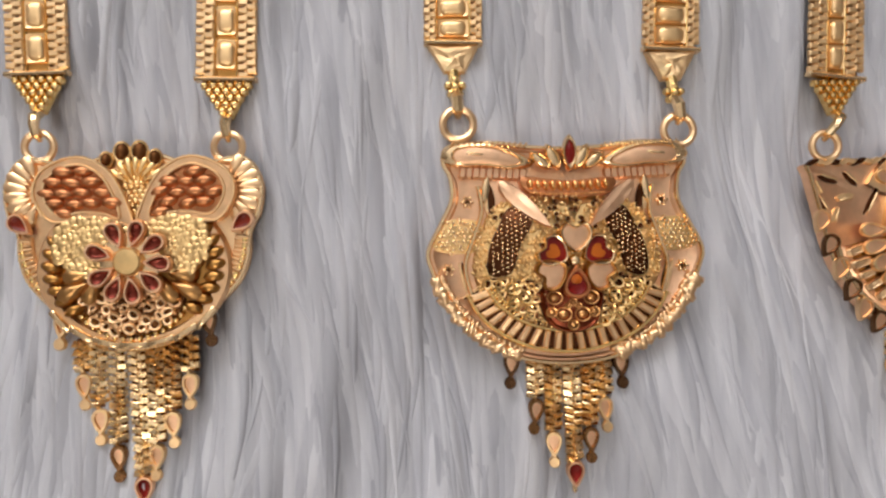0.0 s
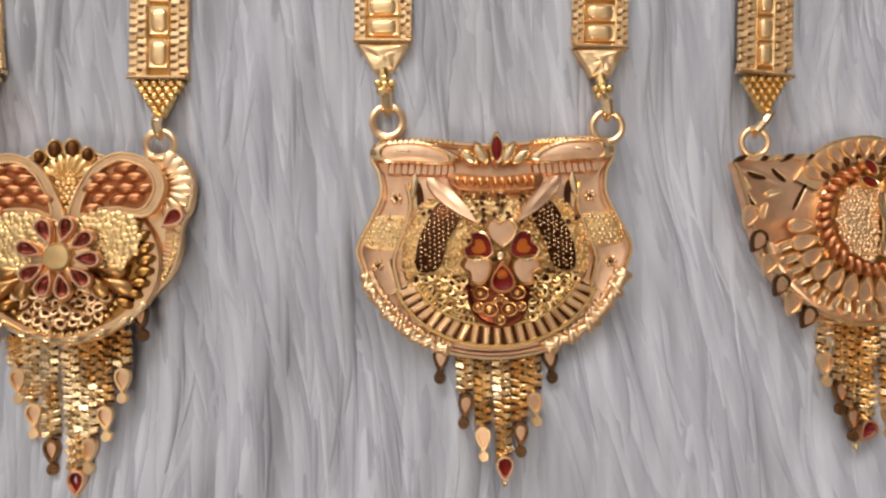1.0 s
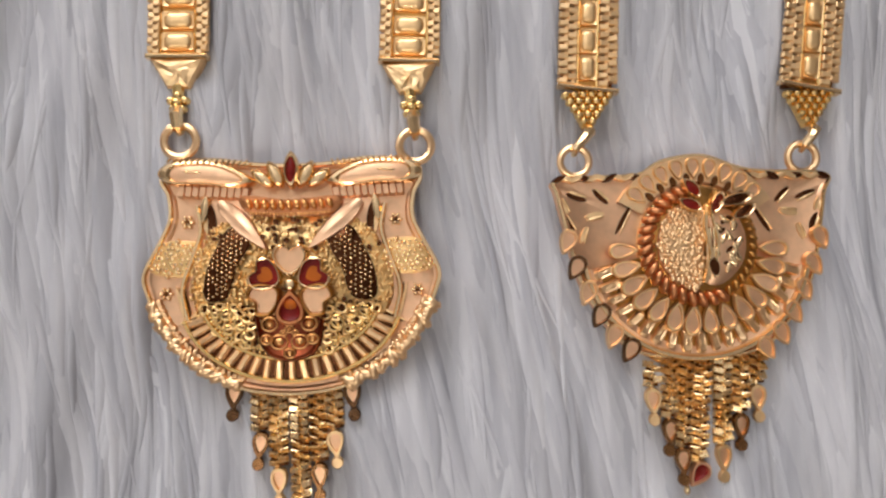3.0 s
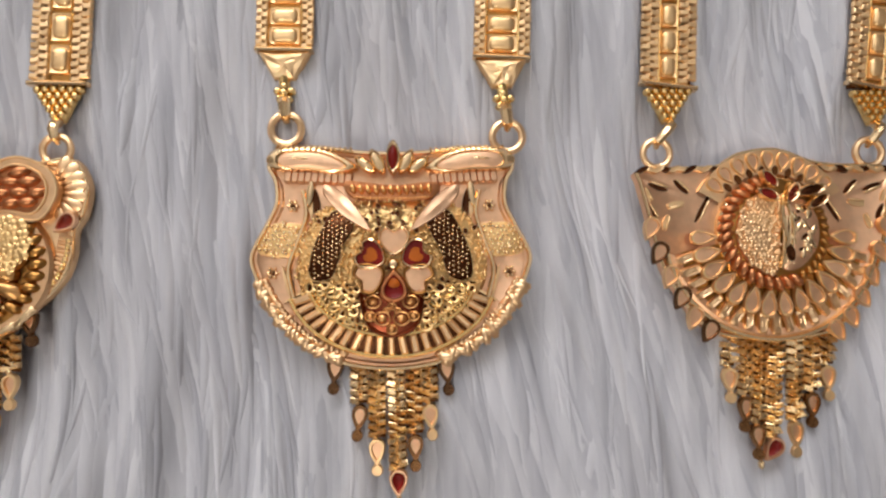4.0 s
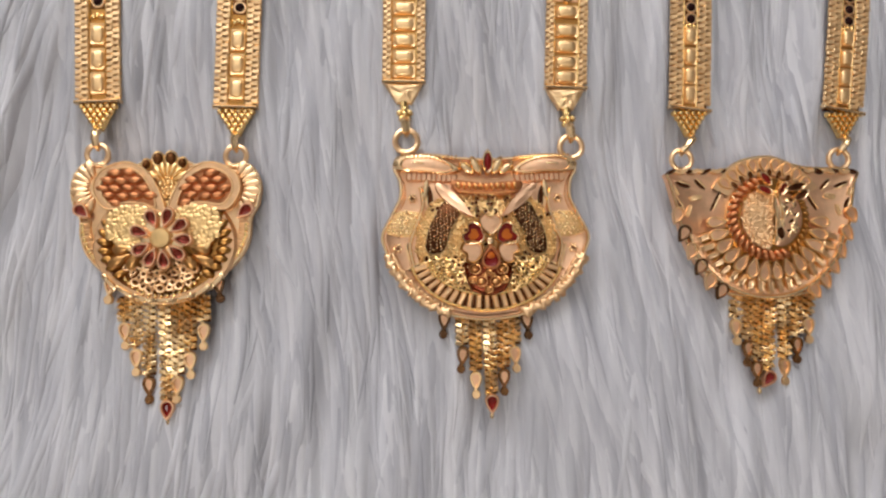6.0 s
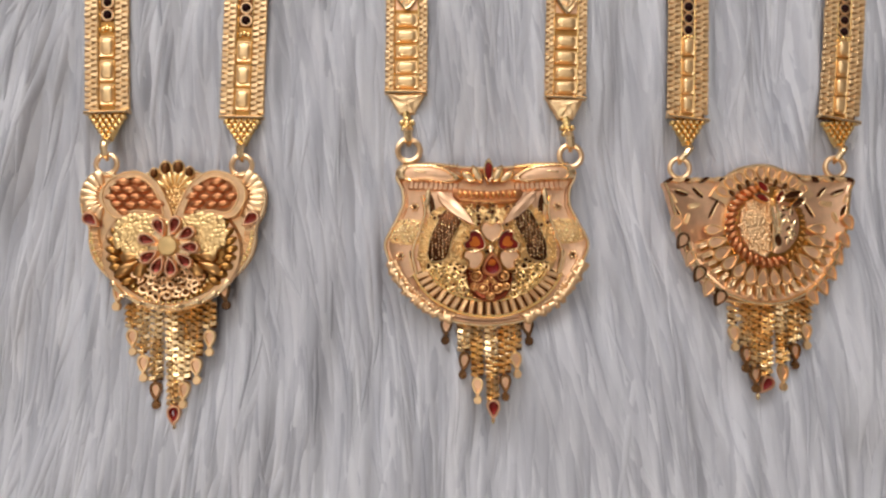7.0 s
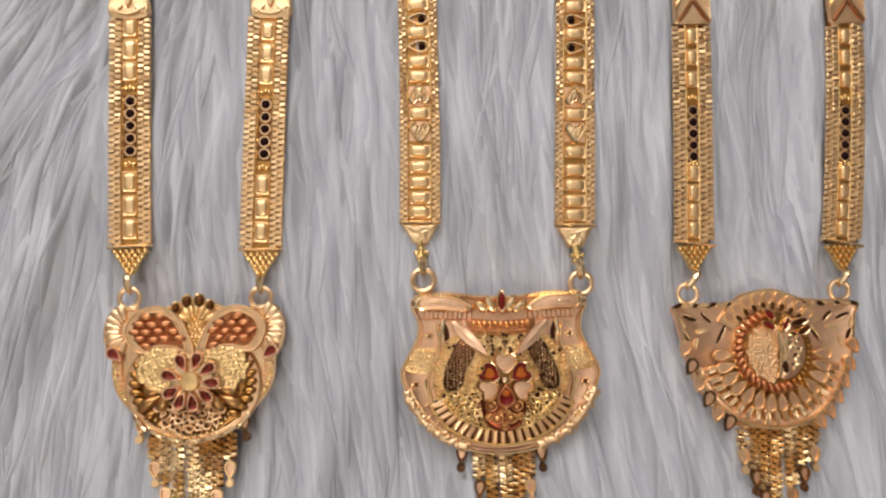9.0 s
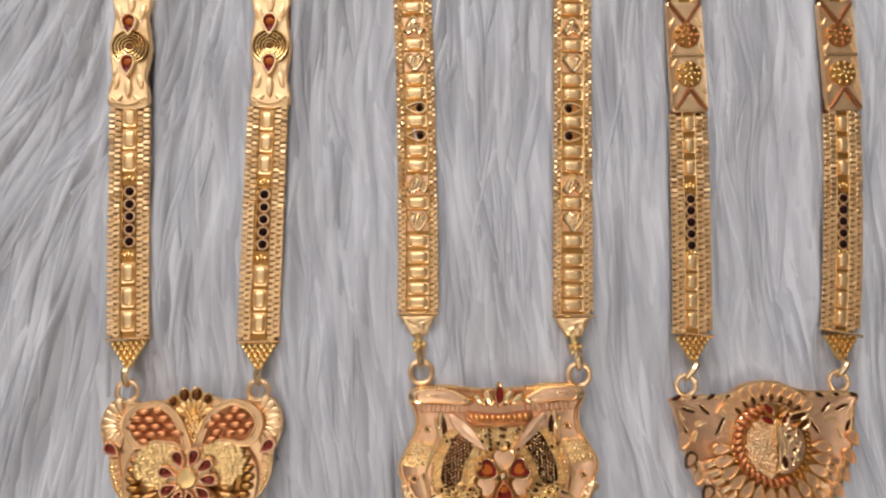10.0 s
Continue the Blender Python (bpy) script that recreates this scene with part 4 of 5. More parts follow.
# top scrolls
for side in (-1, 1):
    scroll = [(side * x, y) for x, y in spline([(5.6, -2.6), (9, -0.3), (13.5, 0.9), (19.6, 0.6), (21.4, -1.2), (19.5, -2.9), (14, -3.1), (9, -3.6)], 5)]
    g = Geo()
    shell(g, scroll, [(1, 2.2), (1, 3.6), (0.9, 4.3), (0.78, 4.4), (0.72, 4.0), (0.4, 4.3)], slots=(1, 1, 1, 1, 0, 0, 0))
    ob = part("scroll", g, [SATIN, GOLD], pendant, "leaf-shaped satin scroll")
    g = Geo()
    shell(g, placed(marquise(3.4, 0.6), side * 15.6, -1.0, 86), [(1, 4.2), (0.6, 4.45)])
    part("cut", g, GOLD, ob)
    g = Geo()
    for k in range(14):
        x = 6.8 + k * 0.95
        tube(g, [(side * x, 0.3 + 0.09 * x * (1 - x / 40), 4.0), (side * (x + 0.35), -0.5 + 0.06 * x, 4.5)], 0.2, k=4)
    tagged(part("ridge", g, GOLD, ob), kind="stuff")
    g = Geo()
    shell(g, rounded(1.25, 2.2, 0.3), [(1, 0), (1, 0.5), (0.7, 0.9)])
    short_flute = g.mesh("short_flute", SATIN)
    for k in range(10):
        piece("short_flute", short_flute, pendant, side * (7.4 + k * 1.15), -4.4 + 0.05 * k, 2.4, side * 8)
# lotus with a red gem
for x, y, a, l, w in ((-2.6, -1.6, 28, 5.0, 2.2), (2.3, -1.6, -28, 5.0, 2.2), (-4.7, -2.2, 52, 4.6, 2.0), (4.4, -2.2, -52, 4.6, 2.0)):
    g = Geo()
    shell(g, marquise(l, w), [(1, 0), (1, 0.9), (0.85, 1.3), (0.7, 1.0), (0.3, 1.2)])
    piece("lotus_petal", g.mesh("lotus_petal", GOLD), pendant, x + 0.3, y, 3.3, a)
g = Geo()
shell(g, marquise(6.2, 2.5), [(1, 0), (1, 1.3), (0.84, 1.7), (0.7, 1.6), (0.64, 1.2), (0.3, 1.6)], slots=(1, 1, 1, 1, 0, 0, 0))
piece("red_gem", g.mesh("red_gem", [RED, GOLD]), pendant, 0.4, -1.0, 3.6, 0, 1, "pointed red enamel gem")
# copper crown band
g = Geo()
band = [(-7.6, -5.0), (0, -5.7), (7.9, -5.2), (7.0, -8.0), (0, -8.5), (-6.6, -7.8)]
shell(g, spline(band, 5), [(1, 2.6), (1, 4.2), (0.96, 4.4), (0.4, 4.4)])
crown = part("crown_band", g, COPPER, pendant, "copper coloured beaded crown band")
g = Geo()
for k in range(11):
    x = -6.4 + k * 1.29
    bead(g, x, -6.25 - 0.35 * math.cos(x / 5), 4.3, 0.6, 0.98, 1.05, 16, seg=10)
for k in range(24):
    x = -6.3 + k * 0.55
    bead(g, x, -7.7 - 0.35 * math.cos(x / 5), 4.3, 0.3, 0.27, 0.35, seg=6)
tagged(part("crown_beading", g, AMBERGOLD, crown, "orange gold beading"), kind="stuff")
# openwork dome
dome = spline([(-7, -8.0), (0, -8.2), (7.2, -8.0), (12.4, -9.6), (15.2, -14), (16.6, -19.8), (14.6, -25), (8, -29.4), (0, -30.6), (-8, -29.4), (-14.6, -25), (-16.4, -19.8), (-15.0, -14), (-12.2, -9.6)], 5)
g = Geo()
shell(g, dome, [(1, 2.2), (0.97, 2.8), (0.7, 3.7), (0.4, 4.8), (0.2, 5.3)], (0, -19))
part("dome", g, KIDNEY, pendant, "domed yellow gold ground")
zd = lambda x, y: 3.1 + 2.7 * max(0.0, 1 - (x * x * 0.9 + (y + 19) ** 2) / 190)
BANDS = [[(s * x, y) for x, y in ((6.2, -12.2), (9.6, -10.0), (11.9, -13.4), (13.6, -17.5), (13.6, -21.6), (10.0, -21.4), (8.4, -16.8))] for s in (-1, 1)]
g = Geo()
field = [q for q in dome]
rng = random.Random(9)
step = 0.84
LACE2 = [[(side * x, y) for x, y in ((5.6, -23.4), (9.6, -22.6), (14.4, -22.4), (12.4, -26.2), (8.6, -28.8), (5.8, -30.0))] for side in (-1, 1)]
TOP2 = [(-5.6, -8.6), (5.8, -8.6), (4.4, -13.6), (-3.6, -13.6)]
for row in range(32):
    for k in range(40):
        q = (-16 + k * step + (step / 2 if row % 2 else 0) + rng.uniform(-0.25, 0.25), -30.4 + row * step * 0.87 + rng.uniform(-0.25, 0.25))
        if inside(q, field) and not any(inside(q, b) for b in BANDS + LACE2) and rng.random() > (0.55 if inside(q, TOP2) else 0.1):
            bead(g, q[0], q[1], zd(*q) - 0.15, rng.uniform(0.3, 0.62), rng.uniform(0.26, 0.42), rng.uniform(0.3, 0.6), rng.uniform(0, 180), seg=6)
tagged(part("filigree", g, KIDNEY, pendant, "granulated gold filigree"), kind="stuff")
# Raised dark spots stand in for the shade inside pierced holes.
g = Geo()
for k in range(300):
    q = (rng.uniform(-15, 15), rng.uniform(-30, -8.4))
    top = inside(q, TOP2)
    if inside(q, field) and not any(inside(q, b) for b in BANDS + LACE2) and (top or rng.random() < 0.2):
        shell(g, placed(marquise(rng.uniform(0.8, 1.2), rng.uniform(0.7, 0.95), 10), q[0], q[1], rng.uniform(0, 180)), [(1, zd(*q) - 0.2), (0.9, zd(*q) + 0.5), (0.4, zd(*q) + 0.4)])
tagged(part("hole_shade", g, DARKB, pendant, "small dark spots painting the shade of pierced holes"), kind="stuff")
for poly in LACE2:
    # The shade behind the lace is a dark plate.
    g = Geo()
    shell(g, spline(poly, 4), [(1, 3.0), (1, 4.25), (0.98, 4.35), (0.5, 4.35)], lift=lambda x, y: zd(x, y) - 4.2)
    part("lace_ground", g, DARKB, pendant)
    g = Geo()
    lace(g, poly, 420, 0.5, 0.9, lambda x, y: zd(x, y) + 0.4, rng, 0.25)
    tagged(part("lace", g, KIDNEY, pendant, "scrolled gold wire lace"), kind="stuff")
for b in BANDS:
    # A solid dark plate, not cut through.
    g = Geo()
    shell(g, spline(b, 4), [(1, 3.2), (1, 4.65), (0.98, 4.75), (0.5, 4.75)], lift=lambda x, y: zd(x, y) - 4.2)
    part("dark_ground", g, DARKB, pendant, "solid dark ground of the grain net")
    g = Geo()
    for row in range(18):
        for col in range(12):
            q = ((1 if b[0][0] > 0 else -1) * (5.9 + col * 0.78 + rng.uniform(-0.1, 0.1)), -9.7 - row * 0.76 + 0.38 * (col % 2))
            if inside(q, b) and rng.random() > 0.06:
                bead(g, q[0], q[1], zd(*q) + 0.5, rng.uniform(0.26, 0.36), 0.27, 0.5, 0, seg=6)
    part("grain_net", g, GOLD, pendant, "net of small gold grains")
# scrolled rings at the lower sides
for side in (-1, 1):
    for x, y, r in ((7.6, -25.4, 1.1), (9.8, -24.0, 1.0), (9.6, -26.4, 0.9), (11.8, -23.6, 0.9), (7.0, -27.6, 0.8)):
        piece("eyelet", EYELET, pendant, side * x, y, zd(x, y) + 0.7, 40 * x, r * 1.2)
# polished diagonal leaves
for side in (-1, 1):
    g = Geo()
    shell(g, placed(teardrop(11.6, 3.1), side * 7.4, -9.8, -side * 46), [(1, 2.6), (1, 4.6), (0.94, 4.8), (0.5, 4.75), (0.15, 4.9)], lift=lambda x, y: zd(x, y) - 3.9)
    part("diagonal_leaf", g, SATIN, pendant, "polished long gold leaf")
    g = Geo()
    shell(g, placed(marquise(5.4, 1.5), side * 13.9, -7.0, side * 8), [(1, 2.6), (0.8, 3.6), (0.3, 3.8)])
    part("side_leaf", g, GOLD, pendant)
    # Slit shade as dark slivers laid on the plate, each beside a pale lip.
    for x, y, a, l, w in ((13.0, -8.6, -6, 5.6, 1.5), (17.4, -22.2, -14, 6.0, 1.0), (16.0, -24.6, 60, 4.4, 0.9)):
        g = Geo()
        shell(g, placed(marquise(l, w), side * x, y, side * a), [(1, 2.2), (0.94, 2.9 if x < 14 else 2.5), (0.4, 2.8 if x < 14 else 2.4)])
        shell(g, placed(marquise(l, w * 0.6), side * (x + w * 0.62), y, side * a), [(1, 2.2), (0.9, 3.0 if x < 14 else 2.7), (0.4, 3.0 if x < 14 else 2.75)], slots=(1, 1, 1))
        part("slit", g, [DARKB, BRIGHT], pendant, "dark sliver painting a slit's shade, with a bright lip")
# wings: grained bands and pinhole marks
for side in (-1, 1):
    wing = [(side * x, y) for x, y in ((14.6, -12.8), (17.6, -11.9), (21.2, -12.4), (23.4, -16.6), (20, -17.9), (15.2, -17.4))]
    g = Geo()
    shell(g, spline(wing, 4), [(1, 2.0), (0.95, 2.6), (0.5, 2.9)])
    ob = part("grained_wing", g, KIDNEY, pendant, "grained yellow gold band")
    g = Geo()
    grains(g, wing, 0.85, 0.42, 2.65, 0.2, 0.5, random.Random(31))
    tagged(part("granulation", g, GOLD, ob), kind="stuff")
    for x, y in ((17.0, -9.0), (20.4, -20.6)):
        g = Geo()
        for k in range(6):
            a = radians(60 * k)
            bead(g, side * x + 0.7 * math.cos(a), y + 0.7 * math.sin(a), 2.3, 0.5, 0.34, 0.6, 60 * k, seg=6)
        bead(g, side * x, y, 2.1, 0.3, h=0.25, seg=6, slot=1)
        tagged(part("pin_mark", g, [GOLD, RECESS], pendant), kind="stuff")
    g = Geo()
    tube(g, [(side * x, y, 3.0) for x, y in spline([(15.2, -6.4), (14.6, -10.5), (16.0, -15), (17.6, -20), (16.6, -25)], 5, False)], 0.4, k=6)
    part("wing_wire", g, GOLD, pendant)
# ladder of slots round the lower edge; a dark sheet under the rungs paints their shade
slot_arc = lambda s, r: ((15.6 + r) * math.sin(radians(-74 + 148 * s)), -21.2 - (11.4 + r) * math.cos(radians(-74 + 148 * s)))
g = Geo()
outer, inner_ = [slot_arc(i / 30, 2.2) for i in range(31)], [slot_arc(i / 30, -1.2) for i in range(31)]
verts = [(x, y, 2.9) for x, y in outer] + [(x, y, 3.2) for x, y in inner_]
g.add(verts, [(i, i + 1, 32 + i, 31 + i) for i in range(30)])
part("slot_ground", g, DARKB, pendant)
for k in range(21):
    s = (k + 0.5) / 21
    a, b = slot_arc(s, -1.0), slot_arc(s, 1.9)
    g = Geo()
    lean = math.degrees(math.atan2(b[1] - a[1], b[0] - a[0]))
    block(g, (a[0] + b[0]) / 2, (a[1] + b[1]) / 2, 2.9, 3.2, rng.uniform(1.05, 1.28), rng.uniform(0.85, 1.05), lean + rng.uniform(-7, 7), 0.3, tip=rng.uniform(-0.25, 0.1))
    part("rung", g, PALE, pendant, smooth=False)
for r, w, z in ((2.3, 0.42, 3.2), (-1.3, 0.38, 3.8), (-2.4, 0.3, 4.0)):
    g = Geo()
    tube(g, [(*slot_arc(i / 40, r), z) for i in range(41)], w, k=6)
    part("arc_wire", g, YELLOW, pendant)
g = Geo()
for i in range(40):
    x, y = slot_arc(i / 39, -1.9)
    bead(g, x, y, 3.7, 0.36, h=0.45, seg=6)
part("milled_edge", g, YELLOW, pendant)
# leafy beaded rim along the lower sides
g = Geo()
edge_line = spline([(22.6, -22.8), (20.8, -26.2), (18.0, -29.8), (13.8, -33.2), (9, -35.4)], 6, False)
rng = random.Random(8)
for side in (-1, 1):
    for x, y in edge_line:
        bead(g, side * x, y, 2.4, rng.uniform(1.2, 2.0), rng.uniform(0.7, 1.1), rng.uniform(0.8, 1.2), rng.uniform(0, 180), seg=7)
        bead(g, side * (x - 1.0), y + 0.9, 2.4, rng.uniform(0.6, 1.1), 0.5, 0.7, rng.uniform(0, 180), seg=6)
tagged(part("leafy_edge", g, PALE, pendant, "leafy beaded gold edge"), kind="stuff")
# blossom
HEARTP = spline([(0, -1.9), (1.4, -0.9), (2.0, 0.6), (1.2, 1.7), (0, 1.2), (-1.2, 1.7), (-2.0, 0.6), (-1.4, -0.9)], 4)
for x, y, a, fill, rim_m, label in ((0.6, -15.4, 0, SATIN, GOLD, "plain satin petal"), (-3.2, -17.9, 62, RED, GOLD, "red enamel petal"), (4.2, -17.9, -62, RED, GOLD, "red enamel petal"),
                                    (-3.4, -21.5, 118, SATIN, BRONZE, "plain satin petal"), (4.5, -21.6, -118, SATIN, BRONZE, "plain satin petal")):
    g = Geo()
    shell(g, HEARTP, [(1, -1.2), (1, 0.9), (0.92, 1.2), (0.84, 1.15), (0.78, 0.7), (0.45, 0.75), (0.25, 0.75)], (0, 0), slots=(1, 1, 1, 1, 0, 2, 2, 2))
    piece("petal", g.mesh("petal", [fill, rim_m, AMBER if fill is RED else fill]), pendant, x, y, 6.0, a, 1.4, label)
g = Geo()
bead(g, 0.5, -19.4, 5.8, 1.1, h=1.5, seg=12)
part("blossom_centre", g, GOLD, pendant)
# copper tongue and red drop
g = Geo()
shell(g, spline([(-4.9, -23.2), (-5.0, -27), (-3.4, -30.4), (0.2, -31.6), (3.9, -30.4), (5.4, -27), (5.3, -23.2), (0.2, -22.4)], 5), [(1, 3.4), (1, 5.2), (0.93, 5.7), (0.85, 5.3), (0.4, 5.8)], (0.2, -26.6))
tongue = part("tongue", g, TONGUE, pendant, "copper coloured scaled tongue")
for x, y, r in ((-2.9, -25.6, 1.15), (3.3, -25.6, 1.15), (-1.4, -28.4, 1.2), (1.8, -28.4, 1.2), (-3.4, -28.0, 0.8), (3.8, -28.0, 0.8), (0.2, -30.2, 0.8), (0.2, -26.4, 0.6), (-0.7, -27.0, 0.45), (1.1, -27.0, 0.45)):
    g = Geo()
    bead(g, x, y, 5.3, r * 0.85, r * 0.72, 0.75, 0, seg=10)
    tube(g, [(x + r * 1.1 * math.cos(t), y + r * 0.95 * math.sin(t), 5.75) for t in (2 * math.pi * i / 14 for i in range(14))], 0.17, closed=True, k=5)
    part("scale", g, AMBERGOLD, tongue)
piece("red_drop", cell_mesh(5.6, 5.0, COPPER, RED, "red_drop", 1.2), pendant, 0.6, -23.0, 6.2, 180, 1, "large red enamel drop")
g = Geo()
bead(g, 0.6, -22.4, 6.55, 1.2, 0.95, 0.45, seg=12)
part("amber_spot", g, AMBER, pendant, "amber enamel spot")
for side, y in ((-1, -37.2), (1, -37.6)):
    piece("drop_charm", DROP_DARK, pendant, side * 9.6 - 0.2, y, 0.9, side * 5, 1.05)
for i, (x, yb, charm) in enumerate(((-5.8, -43.0, "dark"), (-2.7, -48.8, "gold"), (0.5, -54.2, "red"), (3.7, -48.2, "dark"), (6.3, -43.0, "gold"))):
    tassel(neck, x, -35.8, x + (0.5 if charm == "red" else 0.1) * (1 if i < 3 else 2), yb, charm, 60 + i, lean=(-6, -3, 0, 4, 10)[i])

# ---- third necklace: winged pendant with a spiral boss ----
OX = 65.1
neck = necklace(OX, "long gold necklace, winged pendant with round boss, on white fur")
for key, dy, ring, seed in (("e", 0.0, (46.0, 0.0), 15), ("f", -0.3, (84.2, 0.1), 16)):
    items = rows("tile", *(y + dy for y in (66.4, 60.7, 54.8, 30.4, 25.4, 20.6, 16.0, 104, 109, 114, 119, 124, 130, 136, 142))) + rows("dot", *(y + dy for y in (46.6, 43.6, 40.6, 37.6, 34.7))) + rows("grain", 50.2 + dy, 33.0 + dy)
    ob, at = strap(neck, OX, key, 12.6 + dy, 148, 9.9, 2.9, TILE_E, items, LINK_A, (69.4, 99.6), seed, "flat woven gold strap with small tiles and black beads")
    motif_cross(ob, at)
    x, lean = at(12.6 + dy)
    grain_cap(neck, x, 12.1 + dy, 9.8, lean - 4, (ring[0] - OX, ring[1]))

o3 = spline(OUT3, 5)
g = Geo()
shell(g, o3, [(1, 0.6), (1, 2.2), (0.985, 2.8), (0.96, 2.8), (0.94, 2.5), (0.6, 2.6), (0.3, 2.8)], (0, -13))
pendant = part("pendant", g, SATIN, neck, "satin rose gold winged plate")
g = Geo()
tube(g, [(x * 0.985, -13 + (y + 13) * 0.985, 2.9) for x, y in o3], 0.34, closed=True)
part("rim", g, GOLD, pendant)
# bright cuts on the wings, facet glint and shade put into pale and dark colours
for side in (-1, 1):
    for x, y, a, l, w, bright in ((19.1, -6.0, -70, 3.8, 1.0, 0), (15.1, -6.0, -45, 3.6, 1.0, 0), (16.1, -9.0, 80, 3.4, 1.1, 1), (11.3, -9.6, 30, 6.4, 0.9, 0), (21.2, -7.4, -25, 3.0, 1.0, 1), (20.4, -10.4, -28, 3.2, 1.1, 0),
                                  (18.0, -12.2, 20, 3.0, 0.9, 1)):
        g = Geo()
        shell(g, marquise(l, w), [(1, -0.25), (0.95, 0.02), (0.5, 0.03)], slots=(1 - bright,) * 3)
        shell(g, placed(marquise(l * 0.96, w * 0.55), w * 0.5, 0, 3), [(1, -0.25), (0.9, 0.12), (0.4, 0.25)], slots=(0, 0, 0))
        piece("bright_cut", g.mesh("bright_cut", [BRIGHT, DARKB]), pendant, side * x, y, 2.74, side * a)
    # Every third edge cut is dark, a shaded facet given by colour.
    g = Geo()
    for k in range(10):
        x = 9.2 + k * 1.42
        shell(g, placed(marquise(2.9, 1.05), side * x, -2.8 - 0.02 * k, (64 if k % 2 else 104) * side), [(1, 2.6), (0.8, 3.2 + 0.15 * (k % 2)), (0.4, 3.3)], slots=((k % 3 == 0) * 1,) * 3)
    part("cut_edge", g, [BRIGHT, DARKB], pendant)
# crown of drop cells above the boss
cx, cy = 0.3, -14.2
g = Geo()
fan_arc = [(cx + r * math.cos(radians(a)), cy + r * math.sin(radians(a)), z) for r, z in ((14.7, 2.5), (14.6, 3.3), (10.4, 3.5), (10.2, 2.5)) for a in range(30, 152, 3)]
g.add(fan_arc, [(j * 41 + i, j * 41 + i + 1, j * 41 + 42 + i, j * 41 + 41 + i) for j in range(3) for i in range(40)])
part("crown_band", g, PALE, pendant, "pale gold band of drop cells")
CELL = cell_mesh(3.7, 2.5, BRIGHT, SATIN, "drop_cell", 0.7, 0.0)
for k in range(9):
    a = 42 + 12.2 * k
    piece("drop_cell", CELL, pendant, cx + 12.6 * math.cos(radians(a)), cy + 12.7 * math.sin(radians(a)), 3.2, a - 90, 1.0)
g = Geo()
for k in range(8):
    a = radians(48 + 12.2 * k)
    shell(g, placed(marquise(2.0, 1.1), cx + 10.9 * math.cos(a), cy + 10.9 * math.sin(a), math.degrees(a) - 90), [(1, 3.2), (0.9, 3.75), (0.4, 3.7)])
tagged(part("dart", g, RECESS, pendant), kind="stuff")
# outer fan and petals round the lower boss
g = Geo()
shell(g, arc(cx, cy, 18.4, 18.4, 192, 348, 50), [(1, 2.4), (1, 3.0), (0.96, 3.4), (0.9, 3.0), (0.5, 3.4)], (cx, cy), slots=(0, 0, 0, 1, 1, 1))
part("fan_plate", g, [SATIN, BRONZE], pendant)
rng = random.Random(19)
for k in range(19):
    a = 196 + 148 * k / 18
    g = Geo()
    shell(g, rounded(1.5, 3.5, 0.55), [(1, 0), (1, 0.5), (0.75, 0.85), (0.4, 0.7), (0.2, 0.8)])
    if not k:
        FLUTE = g.mesh("flute", PALE)
    q = piece("flute", FLUTE, pendant, cx + 15.8 * math.cos(radians(a)), cy + 15.8 * math.sin(radians(a)), 3.0, a - 90 + rng.uniform(-16, 16), rng.uniform(0.9, 1.12))
    q.rotation_euler[0], q.rotation_euler[1] = rng.uniform(-0.25, 0.25), rng.uniform(-0.3, 0.3)
PETAL3 = cell_mesh(5.0, 3.0, BRIGHT, SATIN, "petal", 0.9, 0.0)
for k in range(14):
    a = 184 + 172 * k / 13
    q = piece("petal", PETAL3, pendant, cx + 12.3 * math.cos(radians(a)), cy + 12.3 * math.sin(radians(a)), 3.7, a - 90 + rng.uniform(-6, 6), rng.uniform(0.94, 1.06))
    q.rotation_euler[0] = rng.uniform(-0.1, 0.1)
g = Geo()
tube(g, [(*q, 3.2) for q in arc(cx, cy, 18.7, 18.5, 190, 350, 44)], 0.5, k=6)
part("fan_wire", g, GOLD, pendant)
# spiral boss: rope on one side, grained field, polished dome on the other
g = Geo()
shell(g, arc(cx, cy, 9.8, 9.8, 0, 352, 46), [(1, 2.6), (1, 4.0), (0.95, 4.6), (0.7, 5.3), (0.3, 5.5)], slots=(0, 0, 1, 1, 1))
part("boss", g, [GOLD, BRONZE], pendant, "round raised boss")
g = Geo()
for k in range(19):
    a = 100 + 190 * k / 18
    bead(g, cx + 8.8 * math.cos(radians(a)), cy + 8.8 * math.sin(radians(a)), 4.8, 1.6, 0.8, 1.3, a + 32, seg=10)
part("rope_border", g, COPPER, pendant, "copper coloured rope border")
g = Geo()
for k in range(15):
    a = 72 - 132 * k / 14
    bead(g, cx + 8.6 * math.cos(radians(a)), cy + 8.6 * math.sin(radians(a)), 4.6, 1.0, 0.55, 0.9, a - 28, seg=8)
part("dark_border", g, BRONZE, pendant, "dark bronze beaded border")
kid = [(cx + x, cy + y) for x, y in spline([(-0.4, 6.6), (-4.4, 5.9), (-7.0, 2.0), (-7.0, -2.6), (-4.4, -6.2), (-0.8, -7.2), (0.3, 0)], 5)]
g = Geo()
shell(g, kid, [(1, 4.6), (0.97, 5.9), (0.6, 6.1), (0.3, 6.2)])
ob = part("granulated_field", g, PALE, pendant, "granulated gold field")
g = Geo()
grains(g, kid, 0.72, 0.5, lambda x, y: 5.95, 0.3, 0.42, random.Random(77))
tagged(part("granulation", g, PALE, ob), kind="stuff")
g = Geo()
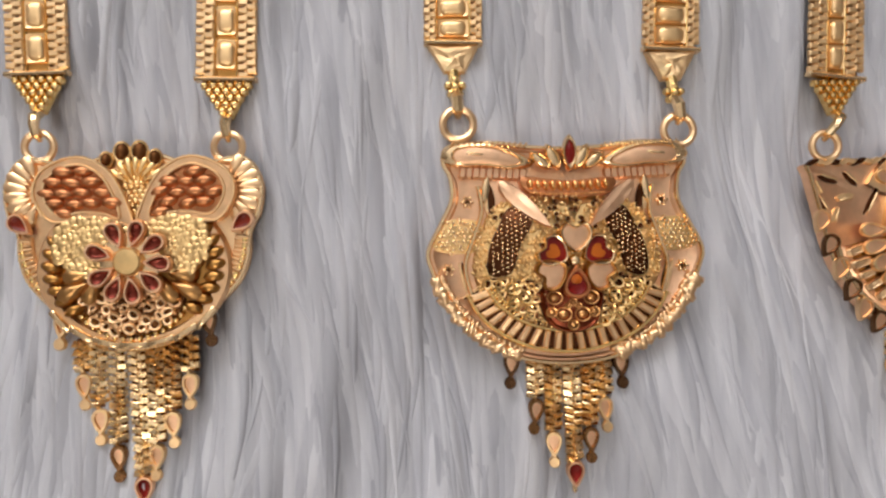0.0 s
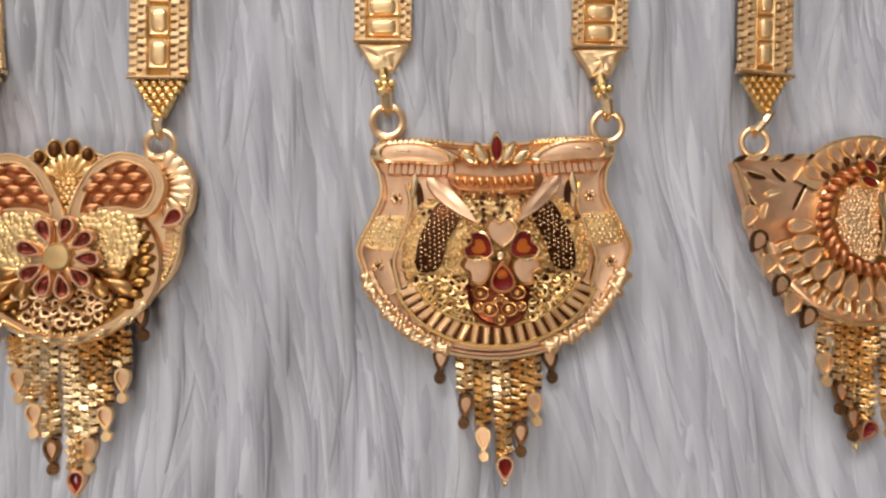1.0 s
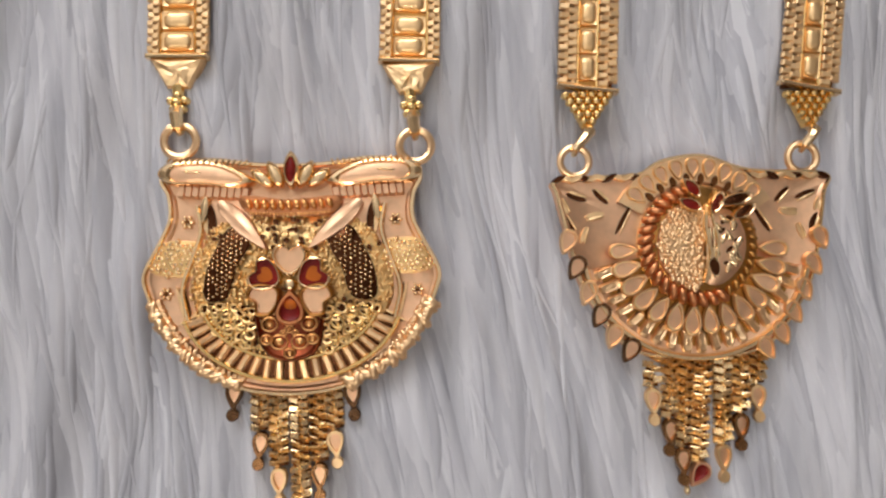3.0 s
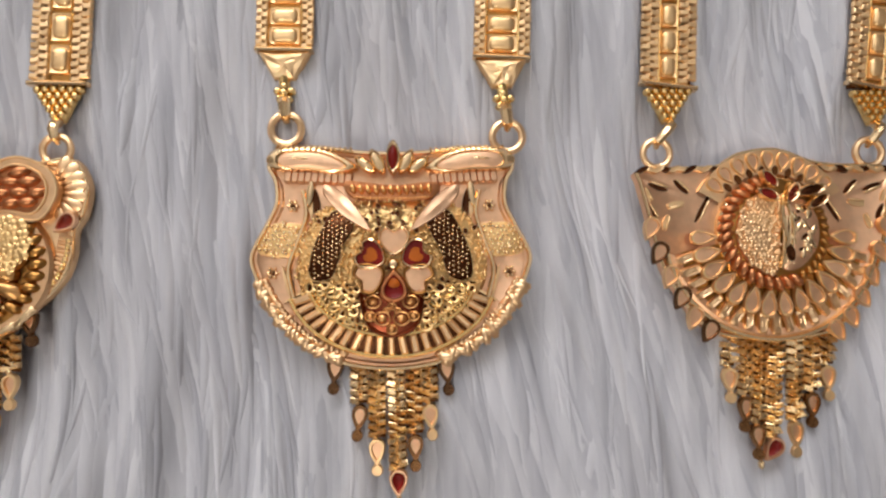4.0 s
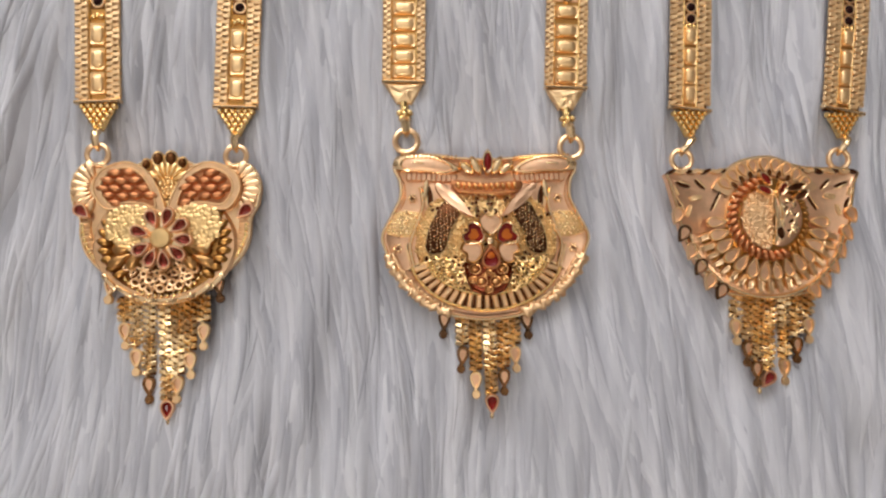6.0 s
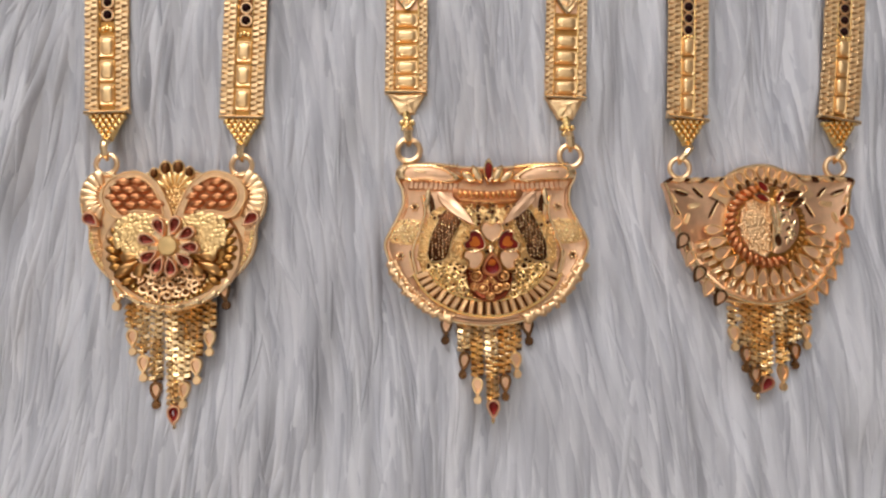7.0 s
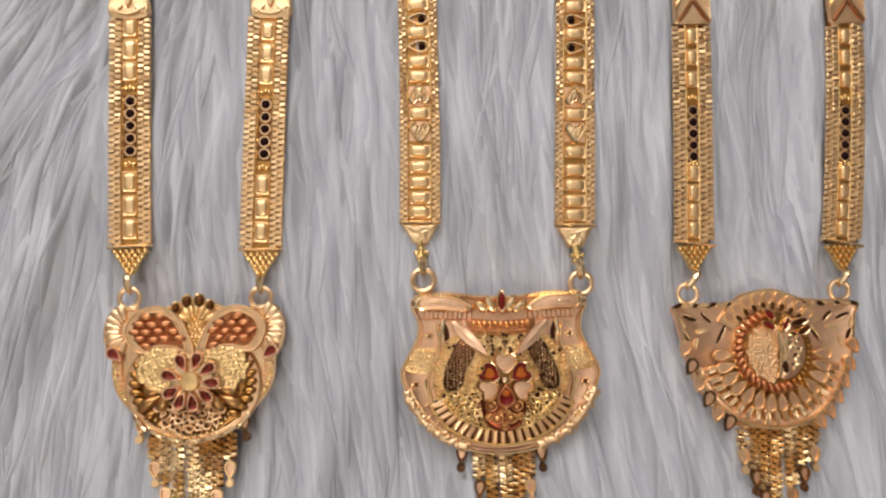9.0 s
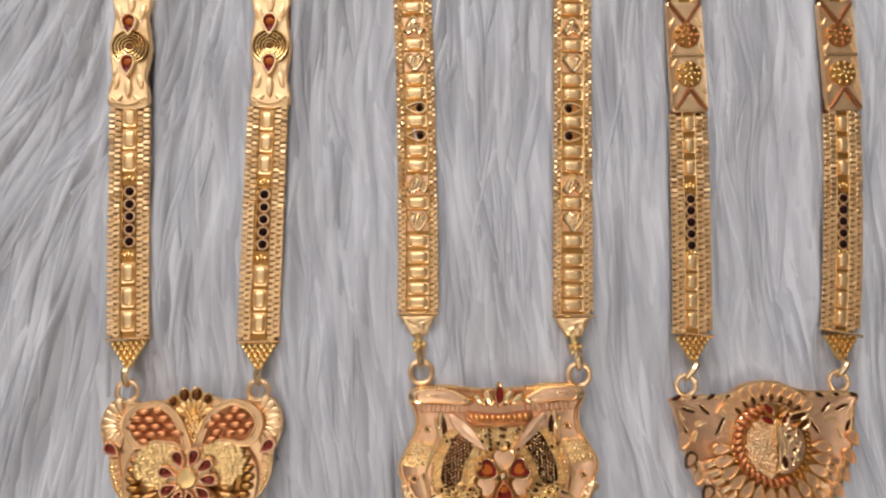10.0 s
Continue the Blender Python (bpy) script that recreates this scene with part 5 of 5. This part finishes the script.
shell(g, [(cx + x, cy + y) for x, y in spline([(0.6, 5.0), (4.5, 5.6), (6.9, 2.0), (6.6, -2.8), (3.4, -6.4), (0.4, -6.2), (1.2, -1)], 5)], [(1, 4.6), (0.97, 5.8), (0.82, 6.35), (0.5, 6.55), (0.2, 6.6)])
part("polished_dome", g, SATIN, pendant, "polished pierced half dome")
rng = random.Random(6)
g = Geo()
# Dark ovals on the dome's surface paint the shade of small holes.
for x, y in ((3.2, 3.6), (4.8, 2.6), (5.4, 0.4), (4.0, 1.0), (4.9, -1.6), (2.7, 2.0), (3.6, -3.2), (3.9, -1.0), (4.2, 4.0)):
    g = Geo()
    shell(g, placed(marquise(1.7, 0.8), cx + x, cy + y, rng.uniform(0, 180)), [(1, 6.0), (0.9, 6.62), (0.3, 6.68)])
    part("hole_shade", g, DARKB, pendant)
g = Geo()
for k in range(16):
    x, y = rng.uniform(1.8, 6.0), rng.uniform(-4.6, 4.4)
    if x * x + y * y < 36:
        shell(g, placed(marquise(2.2, 0.9), cx + x, cy + y, rng.uniform(-40, 60)), [(1, 5.9), (0.9, 6.66), (0.4, 6.85)])
tagged(part("dome_relief", g, GOLD, pendant, "bright cut facets"), kind="stuff")
g = Geo()
tube(g, [(cx + x, cy + y, z) for x, y, z in ((0.7, 6.2, 5.8), (0.2, 2.5, 6.6), (0.9, -1.5, 6.7), (0.2, -6.2, 5.8))], 0.5, k=6)
tube(g, [(cx + x, cy + y, z) for x, y, z in ((1.4, 4.8, 6.2), (2.2, 0.5, 6.7), (1.4, -5.2, 6.2))], 0.36, k=6)
for i in range(4):
    x = 0.3 + 0.55 * i
    tube(g, [(cx + x, cy - 5.6, 6.2), (cx + x, cy - 1.0, 6.75), (cx + x + 0.1, cy + 2.6, 6.6)], 0.2, k=5)
part("dividing_vein", g, GOLD, pendant)
# The opening is only its shade, a dark oval set on top.
g = Geo()
shell(g, placed(marquise(3.2, 1.5), cx + 1.3, cy - 3.6, 12), [(1, 6.0), (0.95, 6.95), (0.4, 6.9)])
part("opening_shade", g, DARKB, pendant)
for x, y, a, mat, l in ((-2.3, 6.2, 66, RED, 4.2), (-2.0, 8.8, 40, RED, 4.0), (1.9, 6.4, -30, GARNET, 4.2), (5.0, 6.9, -76, DARKB, 6.0), (6.2, 5.0, -58, DARKB, 4.6)):
    g = Geo()
    shell(g, marquise(l, 2.0), [(1, 0), (1, 1.1), (0.86, 1.4), (0.74, 1.3), (0.66, 0.9), (0.3, 1.1)], slots=(1, 1, 1, 1, 0, 0, 0))
    piece("enamel_leaf", g.mesh("enamel_leaf", [mat, GOLD]), pendant, cx + x, cy + y, 6.2, a, 1, "red enamel leaf" if mat is RED else "")
# drop cells hung along the lower sides; left rims alternate with the dark-reflection colour
EDGE_GOLD = cell_mesh(4.4, 3.2, PALE, SATIN, "edge_drop", 1.0, 0.0)
for side, mesh_ in ((-1, cell_mesh(4.4, 3.2, DARK, SATIN, "edge_drop", 1.0, 0.0)), (1, cell_mesh(4.2, 3.0, PALE, SATIN, "edge_drop", 1.0, 0.0))):
    for k, (x, y) in enumerate(((20.6, -13.4), (19.3, -17.7), (17.5, -21.8), (15.6, -25.5), (13.5, -28.9), (10.9, -31.2))):
        piece("edge_drop", mesh_ if k % 2 or side > 0 else EDGE_GOLD, pendant, side * (x + 0.3), y, 2.9, side * (22 + 8 * (k % 2)), 1.0)
for i, (x, xb, yb, charm) in enumerate(((-7.0, -7.0, -37.4, "gold"), (-4.0, -4.4, -42.4, "dark"), (-1.2, -2.4, -47.2, "dark"), (1.8, 0.0, -49.6, "red"), (4.8, 4.2, -46.8, "gold"), (7.6, 7.4, -41.8, "dark"), (10.6, 10.4, -37.2, "gold"))):
    tassel(neck, x, -31.0, xb, yb, charm, 80 + i, lean=-38 if charm == "red" else 0.0)
